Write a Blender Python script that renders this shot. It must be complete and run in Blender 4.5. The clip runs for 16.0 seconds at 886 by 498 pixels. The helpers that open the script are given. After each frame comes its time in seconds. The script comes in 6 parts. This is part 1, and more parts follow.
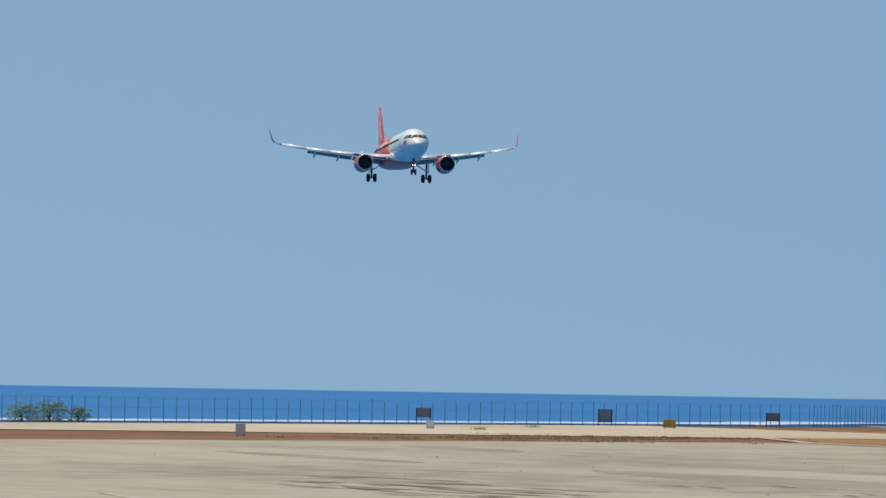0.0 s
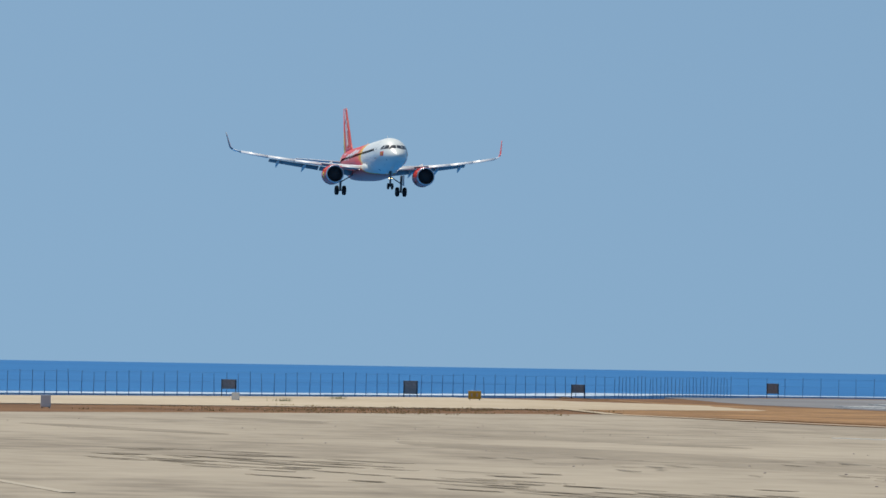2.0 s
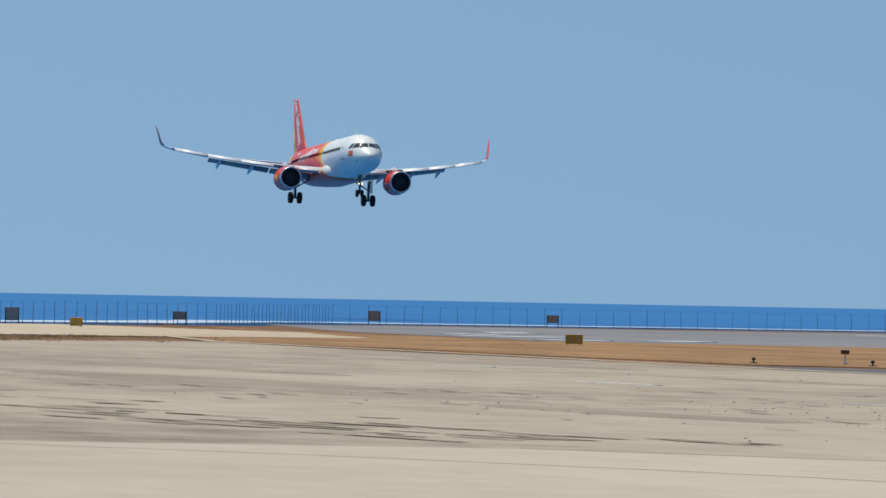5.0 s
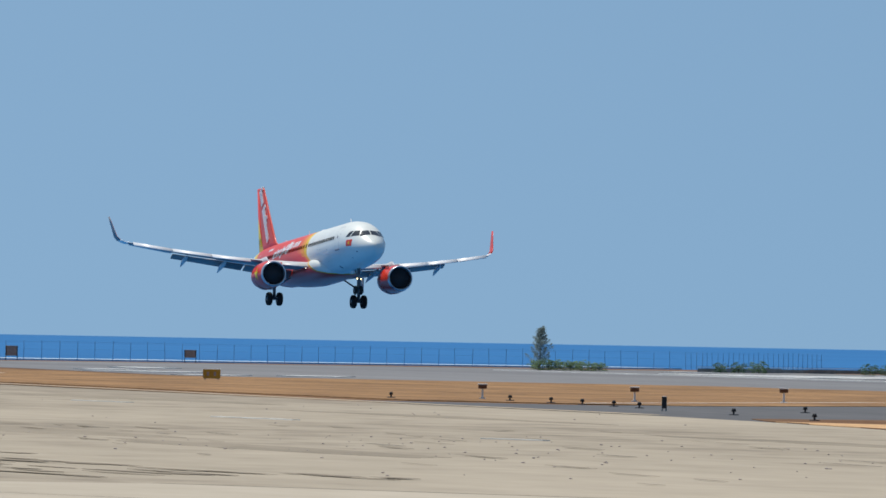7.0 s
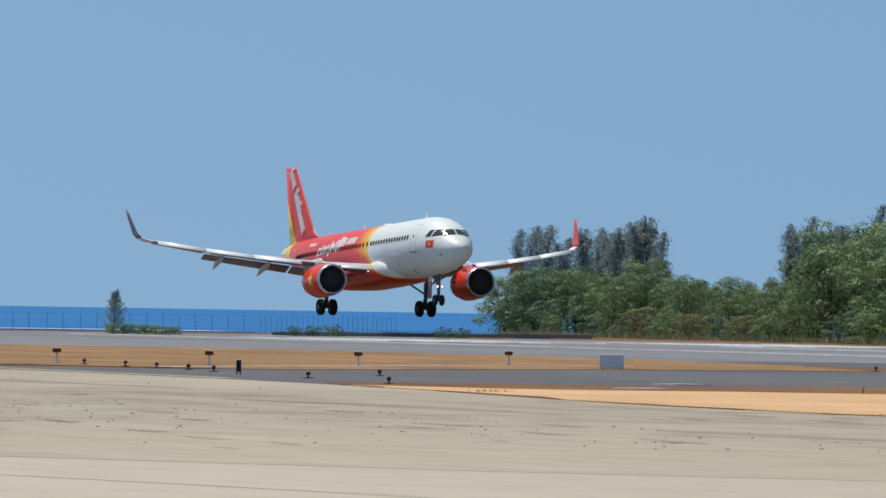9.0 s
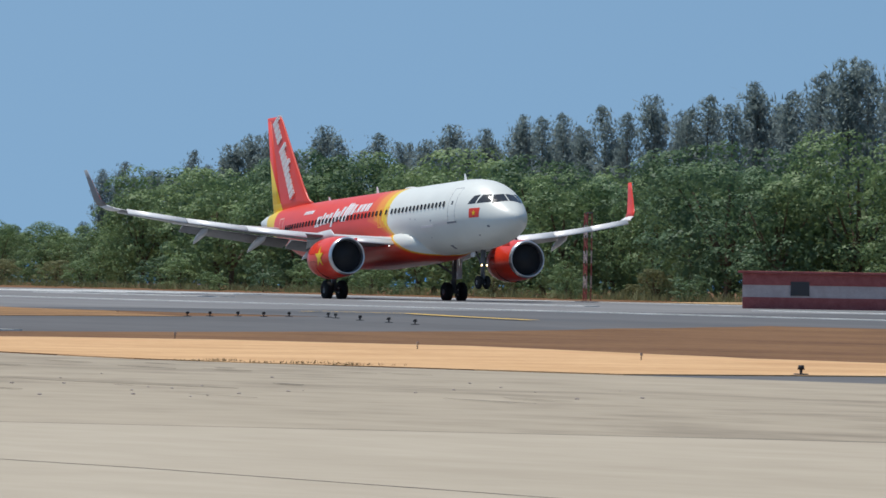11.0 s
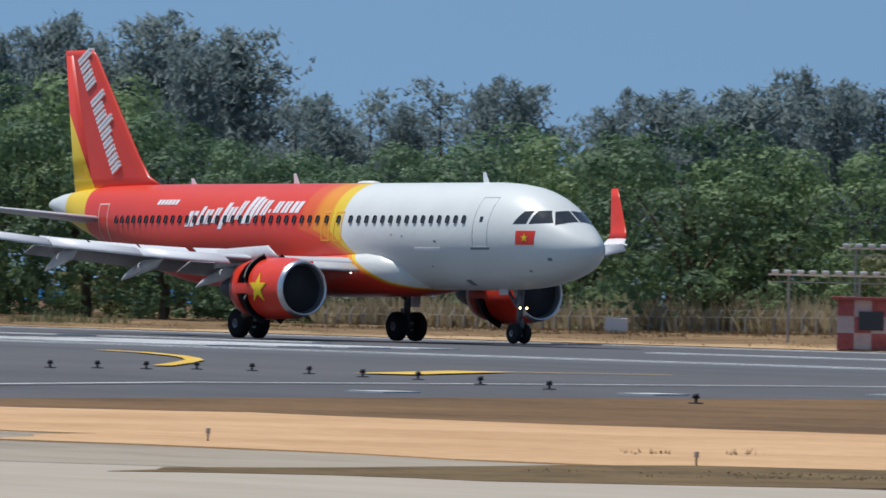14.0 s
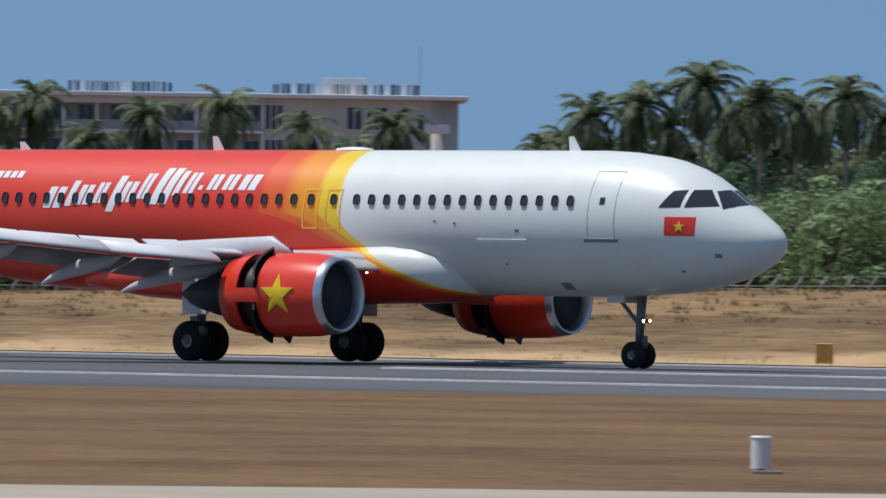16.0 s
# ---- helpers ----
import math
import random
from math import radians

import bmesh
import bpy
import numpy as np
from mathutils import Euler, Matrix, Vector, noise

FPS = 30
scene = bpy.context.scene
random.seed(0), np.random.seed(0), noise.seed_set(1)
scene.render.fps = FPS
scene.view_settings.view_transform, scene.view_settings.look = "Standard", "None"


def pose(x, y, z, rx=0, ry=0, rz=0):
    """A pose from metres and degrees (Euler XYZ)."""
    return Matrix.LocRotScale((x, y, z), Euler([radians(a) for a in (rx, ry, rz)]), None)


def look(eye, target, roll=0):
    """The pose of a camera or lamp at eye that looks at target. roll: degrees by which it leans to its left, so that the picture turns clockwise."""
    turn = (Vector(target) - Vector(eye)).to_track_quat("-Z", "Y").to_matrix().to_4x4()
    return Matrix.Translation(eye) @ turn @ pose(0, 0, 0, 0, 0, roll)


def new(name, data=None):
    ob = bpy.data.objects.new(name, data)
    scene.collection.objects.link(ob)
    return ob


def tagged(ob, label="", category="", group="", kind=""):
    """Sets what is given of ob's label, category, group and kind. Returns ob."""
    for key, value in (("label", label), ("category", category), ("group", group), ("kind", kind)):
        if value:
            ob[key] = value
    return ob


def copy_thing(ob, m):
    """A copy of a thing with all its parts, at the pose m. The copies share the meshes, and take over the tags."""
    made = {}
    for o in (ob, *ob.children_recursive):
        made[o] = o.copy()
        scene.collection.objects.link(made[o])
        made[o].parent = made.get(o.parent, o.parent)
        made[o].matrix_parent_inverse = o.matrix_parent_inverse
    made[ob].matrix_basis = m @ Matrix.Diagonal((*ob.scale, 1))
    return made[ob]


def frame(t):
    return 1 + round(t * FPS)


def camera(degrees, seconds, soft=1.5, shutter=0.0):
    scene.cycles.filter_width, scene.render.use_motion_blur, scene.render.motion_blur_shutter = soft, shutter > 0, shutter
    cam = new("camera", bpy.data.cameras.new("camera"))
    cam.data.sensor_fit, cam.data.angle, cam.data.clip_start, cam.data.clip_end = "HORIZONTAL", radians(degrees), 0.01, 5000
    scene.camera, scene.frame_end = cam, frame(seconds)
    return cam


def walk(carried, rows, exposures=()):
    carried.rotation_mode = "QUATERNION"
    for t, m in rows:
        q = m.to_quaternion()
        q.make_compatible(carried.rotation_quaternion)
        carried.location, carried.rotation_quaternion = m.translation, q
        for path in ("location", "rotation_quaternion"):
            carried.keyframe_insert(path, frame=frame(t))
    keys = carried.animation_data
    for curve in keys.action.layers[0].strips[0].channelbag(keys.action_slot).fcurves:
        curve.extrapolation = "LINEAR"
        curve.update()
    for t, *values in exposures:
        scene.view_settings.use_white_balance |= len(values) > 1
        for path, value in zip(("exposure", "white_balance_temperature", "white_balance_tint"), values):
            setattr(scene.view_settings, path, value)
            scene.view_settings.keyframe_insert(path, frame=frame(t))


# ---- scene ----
EYE = Vector((0, 0, 2.06))
cam = camera(5.863, 16.0, 1.55, 0.08)
# seconds, turn from the +y axis towards +x, tilt, lean (degrees)
PAN = [
    (0.0, -79.959, 0.921, 0.948), (0.5, -79.678, 0.899, 1.046), (1.0, -79.407, 0.856, 1.039),
    (1.5, -79.091, 0.797, 0.894), (2.0, -78.667, 0.754, 0.939), (2.5, -78.230, 0.705, 0.952),
    (3.0, -77.806, 0.636, 0.977), (3.5, -77.392, 0.546, 0.934), (6.0, -74.893, 0.398, 1.146),
    (6.5, -74.248, 0.529, 1.095), (7.0, -73.628, 0.590, 1.046), (7.5, -73.062, 0.583, 1.032),
    (8.0, -72.371, 0.501, 0.986), (8.5, -71.632, 0.422, 0.993), (9.0, -70.805, 0.396, 0.944),
    (9.5, -69.813, 0.344, 0.936), (10.0, -68.682, 0.252, 1.073), (12.5, -60.899, 0.128, 0.788),
    (13.0, -58.410, 0.239, 0.983), (13.5, -55.941, 0.302, 0.894), (14.0, -53.196, 0.276, 1.293),
    (14.5, -49.817, 0.175, 0.982), (15.0, -45.598, 0.205, 0.855), (15.5, -41.148, 0.300, 0.919),
    (16.0, -36.194, 0.298, 0.805),
]


def aim(turn, tilt, lean):
    a, b = radians(turn), radians(tilt)
    way = Vector((math.sin(a) * math.cos(b), math.cos(a) * math.cos(b), math.sin(b)))
    return look(EYE, EYE + way * 100, lean)


walk(cam, [(t, aim(*r)) for t, *r in PAN],
     exposures=[(0.0, -0.03, 6680, 9), (3.5, -0.02, 6600, 10), (6.0, 0.0, 6500, 10), (10.0, 0.02, 6400, 10), (13.0, -0.08, 6150, 12), (16.0, -0.12, 6100, 13)])

# ---- sky and sun ----
SUN_FROM = Vector((-0.30, -0.21, 0.92)).normalized()
world = bpy.data.worlds.new("sky")
scene.world = world
world.use_nodes = True
wn = world.node_tree.nodes
SKY_UP = wn.new("ShaderNodeVectorMath")
sky = wn.new("ShaderNodeTexSky")
sky.sky_type = "NISHITA"
sky.sun_disc = False
sky.sun_elevation = math.asin(SUN_FROM.z)
sky.sun_rotation = math.atan2(SUN_FROM.x, SUN_FROM.y)
sky.air_density, sky.dust_density, sky.ozone_density = 1.0, 0.6, 1.5
tint = wn.new("ShaderNodeMix")
tint.data_type, tint.blend_type = "RGBA", "MULTIPLY"
tint.inputs[0].default_value = 1.0
tint.inputs[7].default_value = (0.885, 0.985, 0.925, 1)
# clear air: the blue of the higher sky reaches down to the horizon
SKY_UP.operation = "MULTIPLY_ADD"
SKY_UP.inputs[1].default_value, SKY_UP.inputs[2].default_value = (1, 1, 0.7), (0, 0, 0.28)
sky_way = wn.new("ShaderNodeTexCoord")
world.node_tree.links.new(sky_way.outputs["Generated"], SKY_UP.inputs[0])
world.node_tree.links.new(SKY_UP.outputs[0], sky.inputs[0])
world.node_tree.links.new(sky.outputs[0], tint.inputs[6])
world.node_tree.links.new(tint.outputs[2], wn["Background"].inputs[0])
wn["Background"].inputs[1].default_value = 0.116
sun_data = bpy.data.lights.new("sun", "SUN")
sun_data.energy, sun_data.angle, sun_data.color = 4.0, radians(0.53), (1.0, 0.95, 0.87)
sun = new("sun", sun_data)
sun.matrix_world = look(SUN_FROM * 300, (0, 0, 0))


# ---- materials ----
def material(name, base, rough=0.8, metal=0.0, spec=0.3):
    m = bpy.data.materials.new(name)
    m.use_nodes = True
    b = m.node_tree.nodes["Principled BSDF"]
    b.inputs["Base Color"].default_value = (*base, 1)
    b.inputs["Roughness"].default_value = rough
    b.inputs["Metallic"].default_value = metal
    b.inputs["Specular IOR Level"].default_value = spec
    return m


def mottled(name, lo, hi, scale, fine, rough=0.9, bump=0.0, stretch=(1, 1, 1), mid=None, spec=0.2):
    """Two scales of noise between the colours lo and hi; fine noise also lifts the surface."""
    m = material(name, lo, rough, 0, spec)
    nt = m.node_tree
    b = nt.nodes["Principled BSDF"]
    tc = nt.nodes.new("ShaderNodeTexCoord")
    mp = nt.nodes.new("ShaderNodeMapping")
    mp.inputs["Scale"].default_value = stretch
    nt.links.new(tc.outputs["Object"], mp.inputs[0])
    big, small = nt.nodes.new("ShaderNodeTexNoise"), nt.nodes.new("ShaderNodeTexNoise")
    for n, s, d in ((big, scale, 5), (small, fine, 4)):
        n.inputs["Scale"].default_value, n.inputs["Detail"].default_value = s, d
        n.inputs["Roughness"].default_value = 0.62
        nt.links.new(mp.outputs[0], n.inputs["Vector"])
    mix = nt.nodes.new("ShaderNodeMath")
    mix.operation = "MULTIPLY_ADD"
    mix.inputs[1].default_value = 0.4
    nt.links.new(small.outputs[0], mix.inputs[0])
    half = nt.nodes.new("ShaderNodeMath")
    half.operation = "MULTIPLY"
    half.inputs[1].default_value = 0.6
    nt.links.new(big.outputs[0], half.inputs[0])
    nt.links.new(half.outputs[0], mix.inputs[2])
    ramp = nt.nodes.new("ShaderNodeValToRGB")
    ramp.color_ramp.elements[0].position, ramp.color_ramp.elements[1].position = 0.36, 0.64
    ramp.color_ramp.elements[0].color, ramp.color_ramp.elements[1].color = (*lo, 1), (*hi, 1)
    if mid:
        ramp.color_ramp.elements.new(0.5).color = (*mid, 1)
    nt.links.new(mix.outputs[0], ramp.inputs[0])
    nt.links.new(ramp.outputs[0], b.inputs["Base Color"])
    if bump:
        bp = nt.nodes.new("ShaderNodeBump")
        bp.inputs["Strength"].default_value, bp.inputs["Distance"].default_value = 0.6, bump
        nt.links.new(small.outputs[0], bp.inputs["Height"])
        nt.links.new(bp.outputs[0], b.inputs["Normal"])
    return m


def leafy(name, lo, hi, rough=0.55, through_light=0.32):
    """Foliage: each leaf, each bough and each tree has its own tone."""
    m = material(name, lo, rough, 0, 0.25)
    nt = m.node_tree
    b = nt.nodes["Principled BSDF"]
    geo, info = nt.nodes.new("ShaderNodeNewGeometry"), nt.nodes.new("ShaderNodeObjectInfo")
    add = nt.nodes.new("ShaderNodeMath")
    add.operation = "MULTIPLY_ADD"
    add.inputs[1].default_value = 0.26
    nt.links.new(geo.outputs["Random Per Island"], add.inputs[0])
    part_of = nt.nodes.new("ShaderNodeMath")
    part_of.operation = "MULTIPLY"
    part_of.inputs[1].default_value = 0.34
    nt.links.new(info.outputs["Random"], part_of.inputs[0])
    tc, bough = nt.nodes.new("ShaderNodeTexCoord"), nt.nodes.new("ShaderNodeTexNoise")
    bough.inputs["Scale"].default_value, bough.inputs["Detail"].default_value = 0.55, 2
    nt.links.new(tc.outputs["Object"], bough.inputs["Vector"])
    tone = nt.nodes.new("ShaderNodeMapRange")
    tone.inputs["From Min"].default_value, tone.inputs["From Max"].default_value, tone.inputs["To Max"].default_value = 0.36, 0.64, 0.40
    nt.links.new(bough.outputs[0], tone.inputs["Value"])
    both = nt.nodes.new("ShaderNodeMath")
    nt.links.new(part_of.outputs[0], both.inputs[0])
    nt.links.new(tone.outputs[0], both.inputs[1])
    nt.links.new(both.outputs[0], add.inputs[2])
    ramp = nt.nodes.new("ShaderNodeValToRGB")
    ramp.color_ramp.elements[0].color, ramp.color_ramp.elements[1].color = (*lo, 1), (*hi, 1)
    nt.links.new(add.outputs[0], ramp.inputs[0])
    nt.links.new(ramp.outputs[0], b.inputs["Base Color"])
    tr = nt.nodes.new("ShaderNodeBsdfTranslucent")
    nt.links.new(ramp.outputs[0], tr.inputs[0])
    mx = nt.nodes.new("ShaderNodeMixShader")
    mx.inputs[0].default_value = through_light
    nt.links.new(b.outputs[0], mx.inputs[1])
    nt.links.new(tr.outputs[0], mx.inputs[2])
    nt.links.new(mx.outputs[0], nt.nodes["Material Output"].inputs[0])
    return m


def glowing(name, colour, strength):
    m = material(name, colour, 0.3)
    b = m.node_tree.nodes["Principled BSDF"]
    b.inputs["Emission Color"].default_value = (*colour, 1)
    b.inputs["Emission Strength"].default_value = strength
    return m


ASPHALT = mottled("asphalt", (0.078, 0.077, 0.079), (0.130, 0.128, 0.129), 0.05, 1.2, 0.85, 0.004, (0.25, 1, 1))
RUNWAY_ASPHALT = mottled("runway_asphalt", (0.076, 0.077, 0.081), (0.132, 0.131, 0.134), 0.06, 1.5, 0.8, 0.004, (0.12, 1, 1))
CONCRETE = mottled("old_concrete", (0.185, 0.152, 0.113), (0.395, 0.338, 0.258), 0.045, 0.6, 0.92, 0.004, (0.45, 1.0, 1), (0.330, 0.282, 0.213))
PALE_CONCRETE = mottled("pale_concrete", (0.350, 0.300, 0.228), (0.435, 0.380, 0.298), 0.06, 0.8, 0.9, 0.003, (0.4, 1.0, 1))
DRY_GRASS = mottled("dry_grass_soil", (0.100, 0.048, 0.022), (0.225, 0.122, 0.056), 0.16, 3.2, 0.95, 0.05, (0.5, 1, 1))
FIELD_GRASS = mottled("ochre_dry_grass", (0.088, 0.050, 0.022), (0.222, 0.133, 0.061), 0.14, 2.4, 0.95, 0.06, (1, 1, 1))
GOLD_GRASS = mottled("golden_dry_grass", (0.13, 0.070, 0.030), (0.365, 0.210, 0.095), 0.22, 2.5, 0.95, 0.03, (0.5, 1, 1))
VERGE_GRASS = mottled("weedy_verge", (0.085, 0.058, 0.024), (0.20, 0.135, 0.062), 0.6, 5, 0.95, 0.04)


def bank_cover(name):
    """Dry grass over bare pale sand that shows in a wandering strip along the foot of the bank."""
    m = mottled(name, (0.085, 0.052, 0.026), (0.31, 0.200, 0.098), 0.22, 1.6, 0.95, 0.08, (0.35, 1, 1))
    nt = m.node_tree
    b = nt.nodes["Principled BSDF"]
    grass = b.inputs["Base Color"].links[0].from_socket
    tc, sep = nt.nodes.new("ShaderNodeTexCoord"), nt.nodes.new("ShaderNodeSeparateXYZ")
    nt.links.new(tc.outputs["Object"], sep.inputs[0])
    wander = nt.nodes.new("ShaderNodeTexNoise")
    wander.inputs["Scale"].default_value, wander.inputs["Detail"].default_value = 0.09, 6
    nt.links.new(tc.outputs["Object"], wander.inputs["Vector"])
    edge = nt.nodes.new("ShaderNodeMath")
    edge.operation = "MULTIPLY_ADD"
    edge.inputs[1].default_value = 22.0
    nt.links.new(wander.outputs[0], edge.inputs[0])
    nt.links.new(sep.outputs[1], edge.inputs[2])
    ramp = nt.nodes.new("ShaderNodeMapRange")
    ramp.inputs["From Min"].default_value, ramp.inputs["From Max"].default_value = 233.0, 238.0
    nt.links.new(edge.outputs[0], ramp.inputs["Value"])
    mix = nt.nodes.new("ShaderNodeMix")
    mix.data_type = "RGBA"
    mix.inputs[6].default_value = (0.50, 0.335, 0.175, 1)
    nt.links.new(ramp.outputs[0], mix.inputs[0])
    nt.links.new(grass, mix.inputs[7])
    nt.links.new(mix.outputs[2], b.inputs["Base Color"])
    return m


BANK_COVER = bank_cover("bank_grass_and_sand")
SAND = mottled("orange_sand", (0.45, 0.262, 0.125), (0.63, 0.405, 0.215), 0.2, 2.5, 0.95, 0.02)
PALE_SAND = mottled("pale_sand", (0.36, 0.285, 0.19), (0.50, 0.42, 0.31), 0.05, 0.8, 0.95, 0.01, (0.5, 1, 1))
SEA = mottled("sea_water", (0.016, 0.112, 0.295), (0.026, 0.158, 0.375), 0.004, 0.09, 0.55, 0.0, (1, 0.35, 1), None, 0.08)
WHITE_LINE = mottled("worn_white_paint", (0.50, 0.50, 0.48), (0.80, 0.80, 0.78), 0.4, 5, 0.8)
YELLOW_LINE = mottled("worn_yellow_paint", (0.60, 0.36, 0.05), (0.78, 0.52, 0.10), 0.4, 5, 0.8)
WHITE_METAL = material("white_painted_metal", (0.72, 0.72, 0.72), 0.5)
GREY_METAL = material("galvanised_metal", (0.36, 0.37, 0.38), 0.5, 0.6)
DARK_METAL = material("dark_metal", (0.05, 0.05, 0.055), 0.5, 0.4)
BLACK_PANEL = material("black_panel", (0.018, 0.018, 0.02), 0.5)
YELLOW_BOARD = mottled("yellow_sign_board", (0.36, 0.20, 0.03), (0.55, 0.33, 0.05), 2, 14, 0.6)
RUST_BOARD = mottled("weathered_dark_board", (0.26, 0.22, 0.205), (0.40, 0.345, 0.32), 1.5, 12, 0.8)
BARK = mottled("bark", (0.07, 0.05, 0.035), (0.20, 0.15, 0.11), 1.2, 9, 0.95, 0.02, (1, 1, 0.3))
PALE_BARK = mottled("pale_bark", (0.22, 0.18, 0.14), (0.42, 0.37, 0.30), 1.2, 9, 0.95, 0.02, (1, 1, 0.3))
LEAF = leafy("broad_leaves", (0.048, 0.098, 0.054), (0.190, 0.290, 0.150))
LEAF_LIGHT = leafy("light_broad_leaves", (0.090, 0.165, 0.070), (0.310, 0.410, 0.190))
# needles paled and blued: distance haze mixed into their colour
NEEDLE = leafy("casuarina_needles", (0.200, 0.255, 0.250), (0.320, 0.385, 0.365), 0.85, 0.55)
PALM_LEAF = leafy("palm_fronds", (0.075, 0.115, 0.055), (0.27, 0.31, 0.17))
SCRUB = leafy("scrub_leaves", (0.125, 0.140, 0.062), (0.300, 0.310, 0.160), 0.7)
STRAW = leafy("straw", (0.27, 0.185, 0.09), (0.52, 0.40, 0.22), 0.85, 0.2)
PINK_FLOWER = leafy("pink_flowers", (0.40, 0.045, 0.10), (0.66, 0.17, 0.26), 0.7)


# ---- mesh helpers ----
def mesh_of(name, verts, faces, mat=None, smooth=False):
    me = bpy.data.meshes.new(name)
    me.from_pydata([tuple(v) for v in verts], [], faces)
    bm = bmesh.new()
    bm.from_mesh(me)
    bmesh.ops.recalc_face_normals(bm, faces=bm.faces)
    bm.to_mesh(me)
    bm.free()
    if mat:
        me.materials.append(mat)
    if smooth:
        me.polygons.foreach_set("use_smooth", [True] * len(me.polygons))
    return me


def part(name, bm, mat, parent, label="", smooth=False, location=None):
    """Links a bmesh, a mesh or (verts, faces) as one mesh object under parent."""
    if isinstance(bm, tuple):
        me = mesh_of(name, bm[0], bm[1], mat, smooth)
    elif isinstance(bm, bpy.types.Mesh):
        me = bm
    else:
        me = bpy.data.meshes.new(name)
        bm.to_mesh(me)
        bm.free()
        me.materials.append(mat)
        if smooth:
            me.polygons.foreach_set("use_smooth", [True] * len(me.polygons))
    ob = new(name, me)
    if parent:
        ob.parent = parent
    if location:
        ob.location = location
    if label:
        ob["label"] = label
    return ob


def box_bm(size, at=(0, 0, 0), bevel=0.0, bm=None):
    bm = bm or bmesh.new()
    r = bmesh.ops.create_cube(bm, size=1, matrix=Matrix.Translation(at) @ Matrix.Diagonal((*size, 1)))
    if bevel:
        edges = {e for v in r["verts"] for e in v.link_edges}
        bmesh.ops.bevel(bm, geom=list(edges), offset=bevel, segments=2, affect="EDGES", profile=0.6)
    return bm


def rod_bm(a, b, r1, r2=None, seg=8, bm=None):
    bm = bm or bmesh.new()
    a, b = Vector(a), Vector(b)
    d = b - a
    m = Matrix.Translation((a + b) / 2) @ d.to_track_quat("Z", "Y").to_matrix().to_4x4()
    bmesh.ops.create_cone(bm, cap_ends=True, segments=seg, radius1=r1, radius2=r1 if r2 is None else r2, depth=d.length, matrix=m)
    return bm


def loft(rings, closed=True, caps=True):
    """Faces between rings of equal length."""
    n = len(rings[0])
    verts = [p for r in rings for p in r]
    faces = []
    for i in range(len(rings) - 1):
        for j in range(n if closed else n - 1):
            k = (j + 1) % n
            faces.append((i * n + j, i * n + k, (i + 1) * n + k, (i + 1) * n + j))
    if caps:
        faces += [tuple(range(n)), tuple(range((len(rings) - 1) * n, len(rings) * n))]
    return verts, faces


def sheet(name, pts, z, mat, ragged=0.0, step=6.0, depth=0.25, label="", parent=None, seed=1):
    """A flat piece of ground with the outline pts; ragged edges wander by that many metres."""
    rng = random.Random(seed)
    z *= 0.45
    out = []
    for i, p in enumerate(pts):
        q = pts[(i + 1) % len(pts)]
        length = math.dist(p, q)
        k = max(1, int(length / step)) if ragged else 1
        nx, ny = (q[1] - p[1]) / max(length, 0.01), -(q[0] - p[0]) / max(length, 0.01)
        for j in range(k):
            f = j / k
            w = ragged * (noise.noise((p[0] + (q[0] - p[0]) * f) * Vector((0.11, 0, 0)) + Vector((0, (p[1] + (q[1] - p[1]) * f) * 0.11, seed))) * 1.4 + rng.uniform(-0.3, 0.3)) if j else 0
            out.append((p[0] + (q[0] - p[0]) * f + nx * w, p[1] + (q[1] - p[1]) * f + ny * w, z))
    bm = bmesh.new()
    face = bm.faces.new([bm.verts.new(p) for p in out])
    face.normal_update()
    if face.normal.z < 0:
        face.normal_flip()
    low = bmesh.ops.extrude_face_region(bm, geom=[face])
    bmesh.ops.translate(bm, verts=[g for g in low["geom"] if isinstance(g, bmesh.types.BMVert)], vec=(0, 0, 0))
    top = [g for g in low["geom"] if isinstance(g, bmesh.types.BMFace)]
    tops = {v for f in top for v in f.verts}
    for v in bm.verts:
        if v not in tops:
            v.co.z -= depth
    bmesh.ops.recalc_face_normals(bm, faces=bm.faces)
    bmesh.ops.triangulate(bm, faces=[f for f in bm.faces if len(f.verts) > 4])
    ob = part(name, bm, mat, parent)
    return tagged(ob, label, "ground", "", "structure") if not parent else ob


def ease(a, b, x):
    t = min(1.0, max(0.0, (x - a) / (b - a)))
    return t * t * (3 - 2 * t)


def bank_height(x, y):
    """The dry bank that rises behind the runway."""
    rise = 0.25 + 2.2 * ease(-330, -140, x)
    return rise * ease(221, 246, y) + 0.12 * ease(221, 225, y) * (noise.noise((x * 0.12, y * 0.12, 3)) + 0.3)


# ---- ground, sea and paving ----
COAST = [(-300, -900), (-330, -200), (-372, 0), (-423, 53), (-468, 80), (-531, 120), (-584, 140), (-604, 172), (-622, 205), (-668, 232),
         (-700, 262), (-760, 400), (-1100, 1400), (-2400, 4900)]
sheet("ground", COAST + [(4900, 4900), (4900, -4900), (-300, -4900)], 0.0, DRY_GRASS, 0, 6, 1.5,
      "flat dry brown airfield ground reaching the sea")
sea = part("water", ([(-4900, -4900, -0.35), (4900, -4900, -0.35), (4900, 4900, -0.35), (-4900, 4900, -0.35)], [(0, 1, 2, 3)]), SEA, None)
tagged(sea, "calm deep blue sea reaching the horizon", "sea", "", "structure")
sheet("runway", [(-575, 150), (-560, 128), (-470, 112), (-395, 106), (-386, 127), (-300, 130), (-95, 147), (300, 147), (1500, 147), (1500, 218.5), (-560, 218.5), (-590, 190)],
      0.02, RUNWAY_ASPHALT, 0, 6, 0.25, "grey asphalt runway with faded white edge lines")
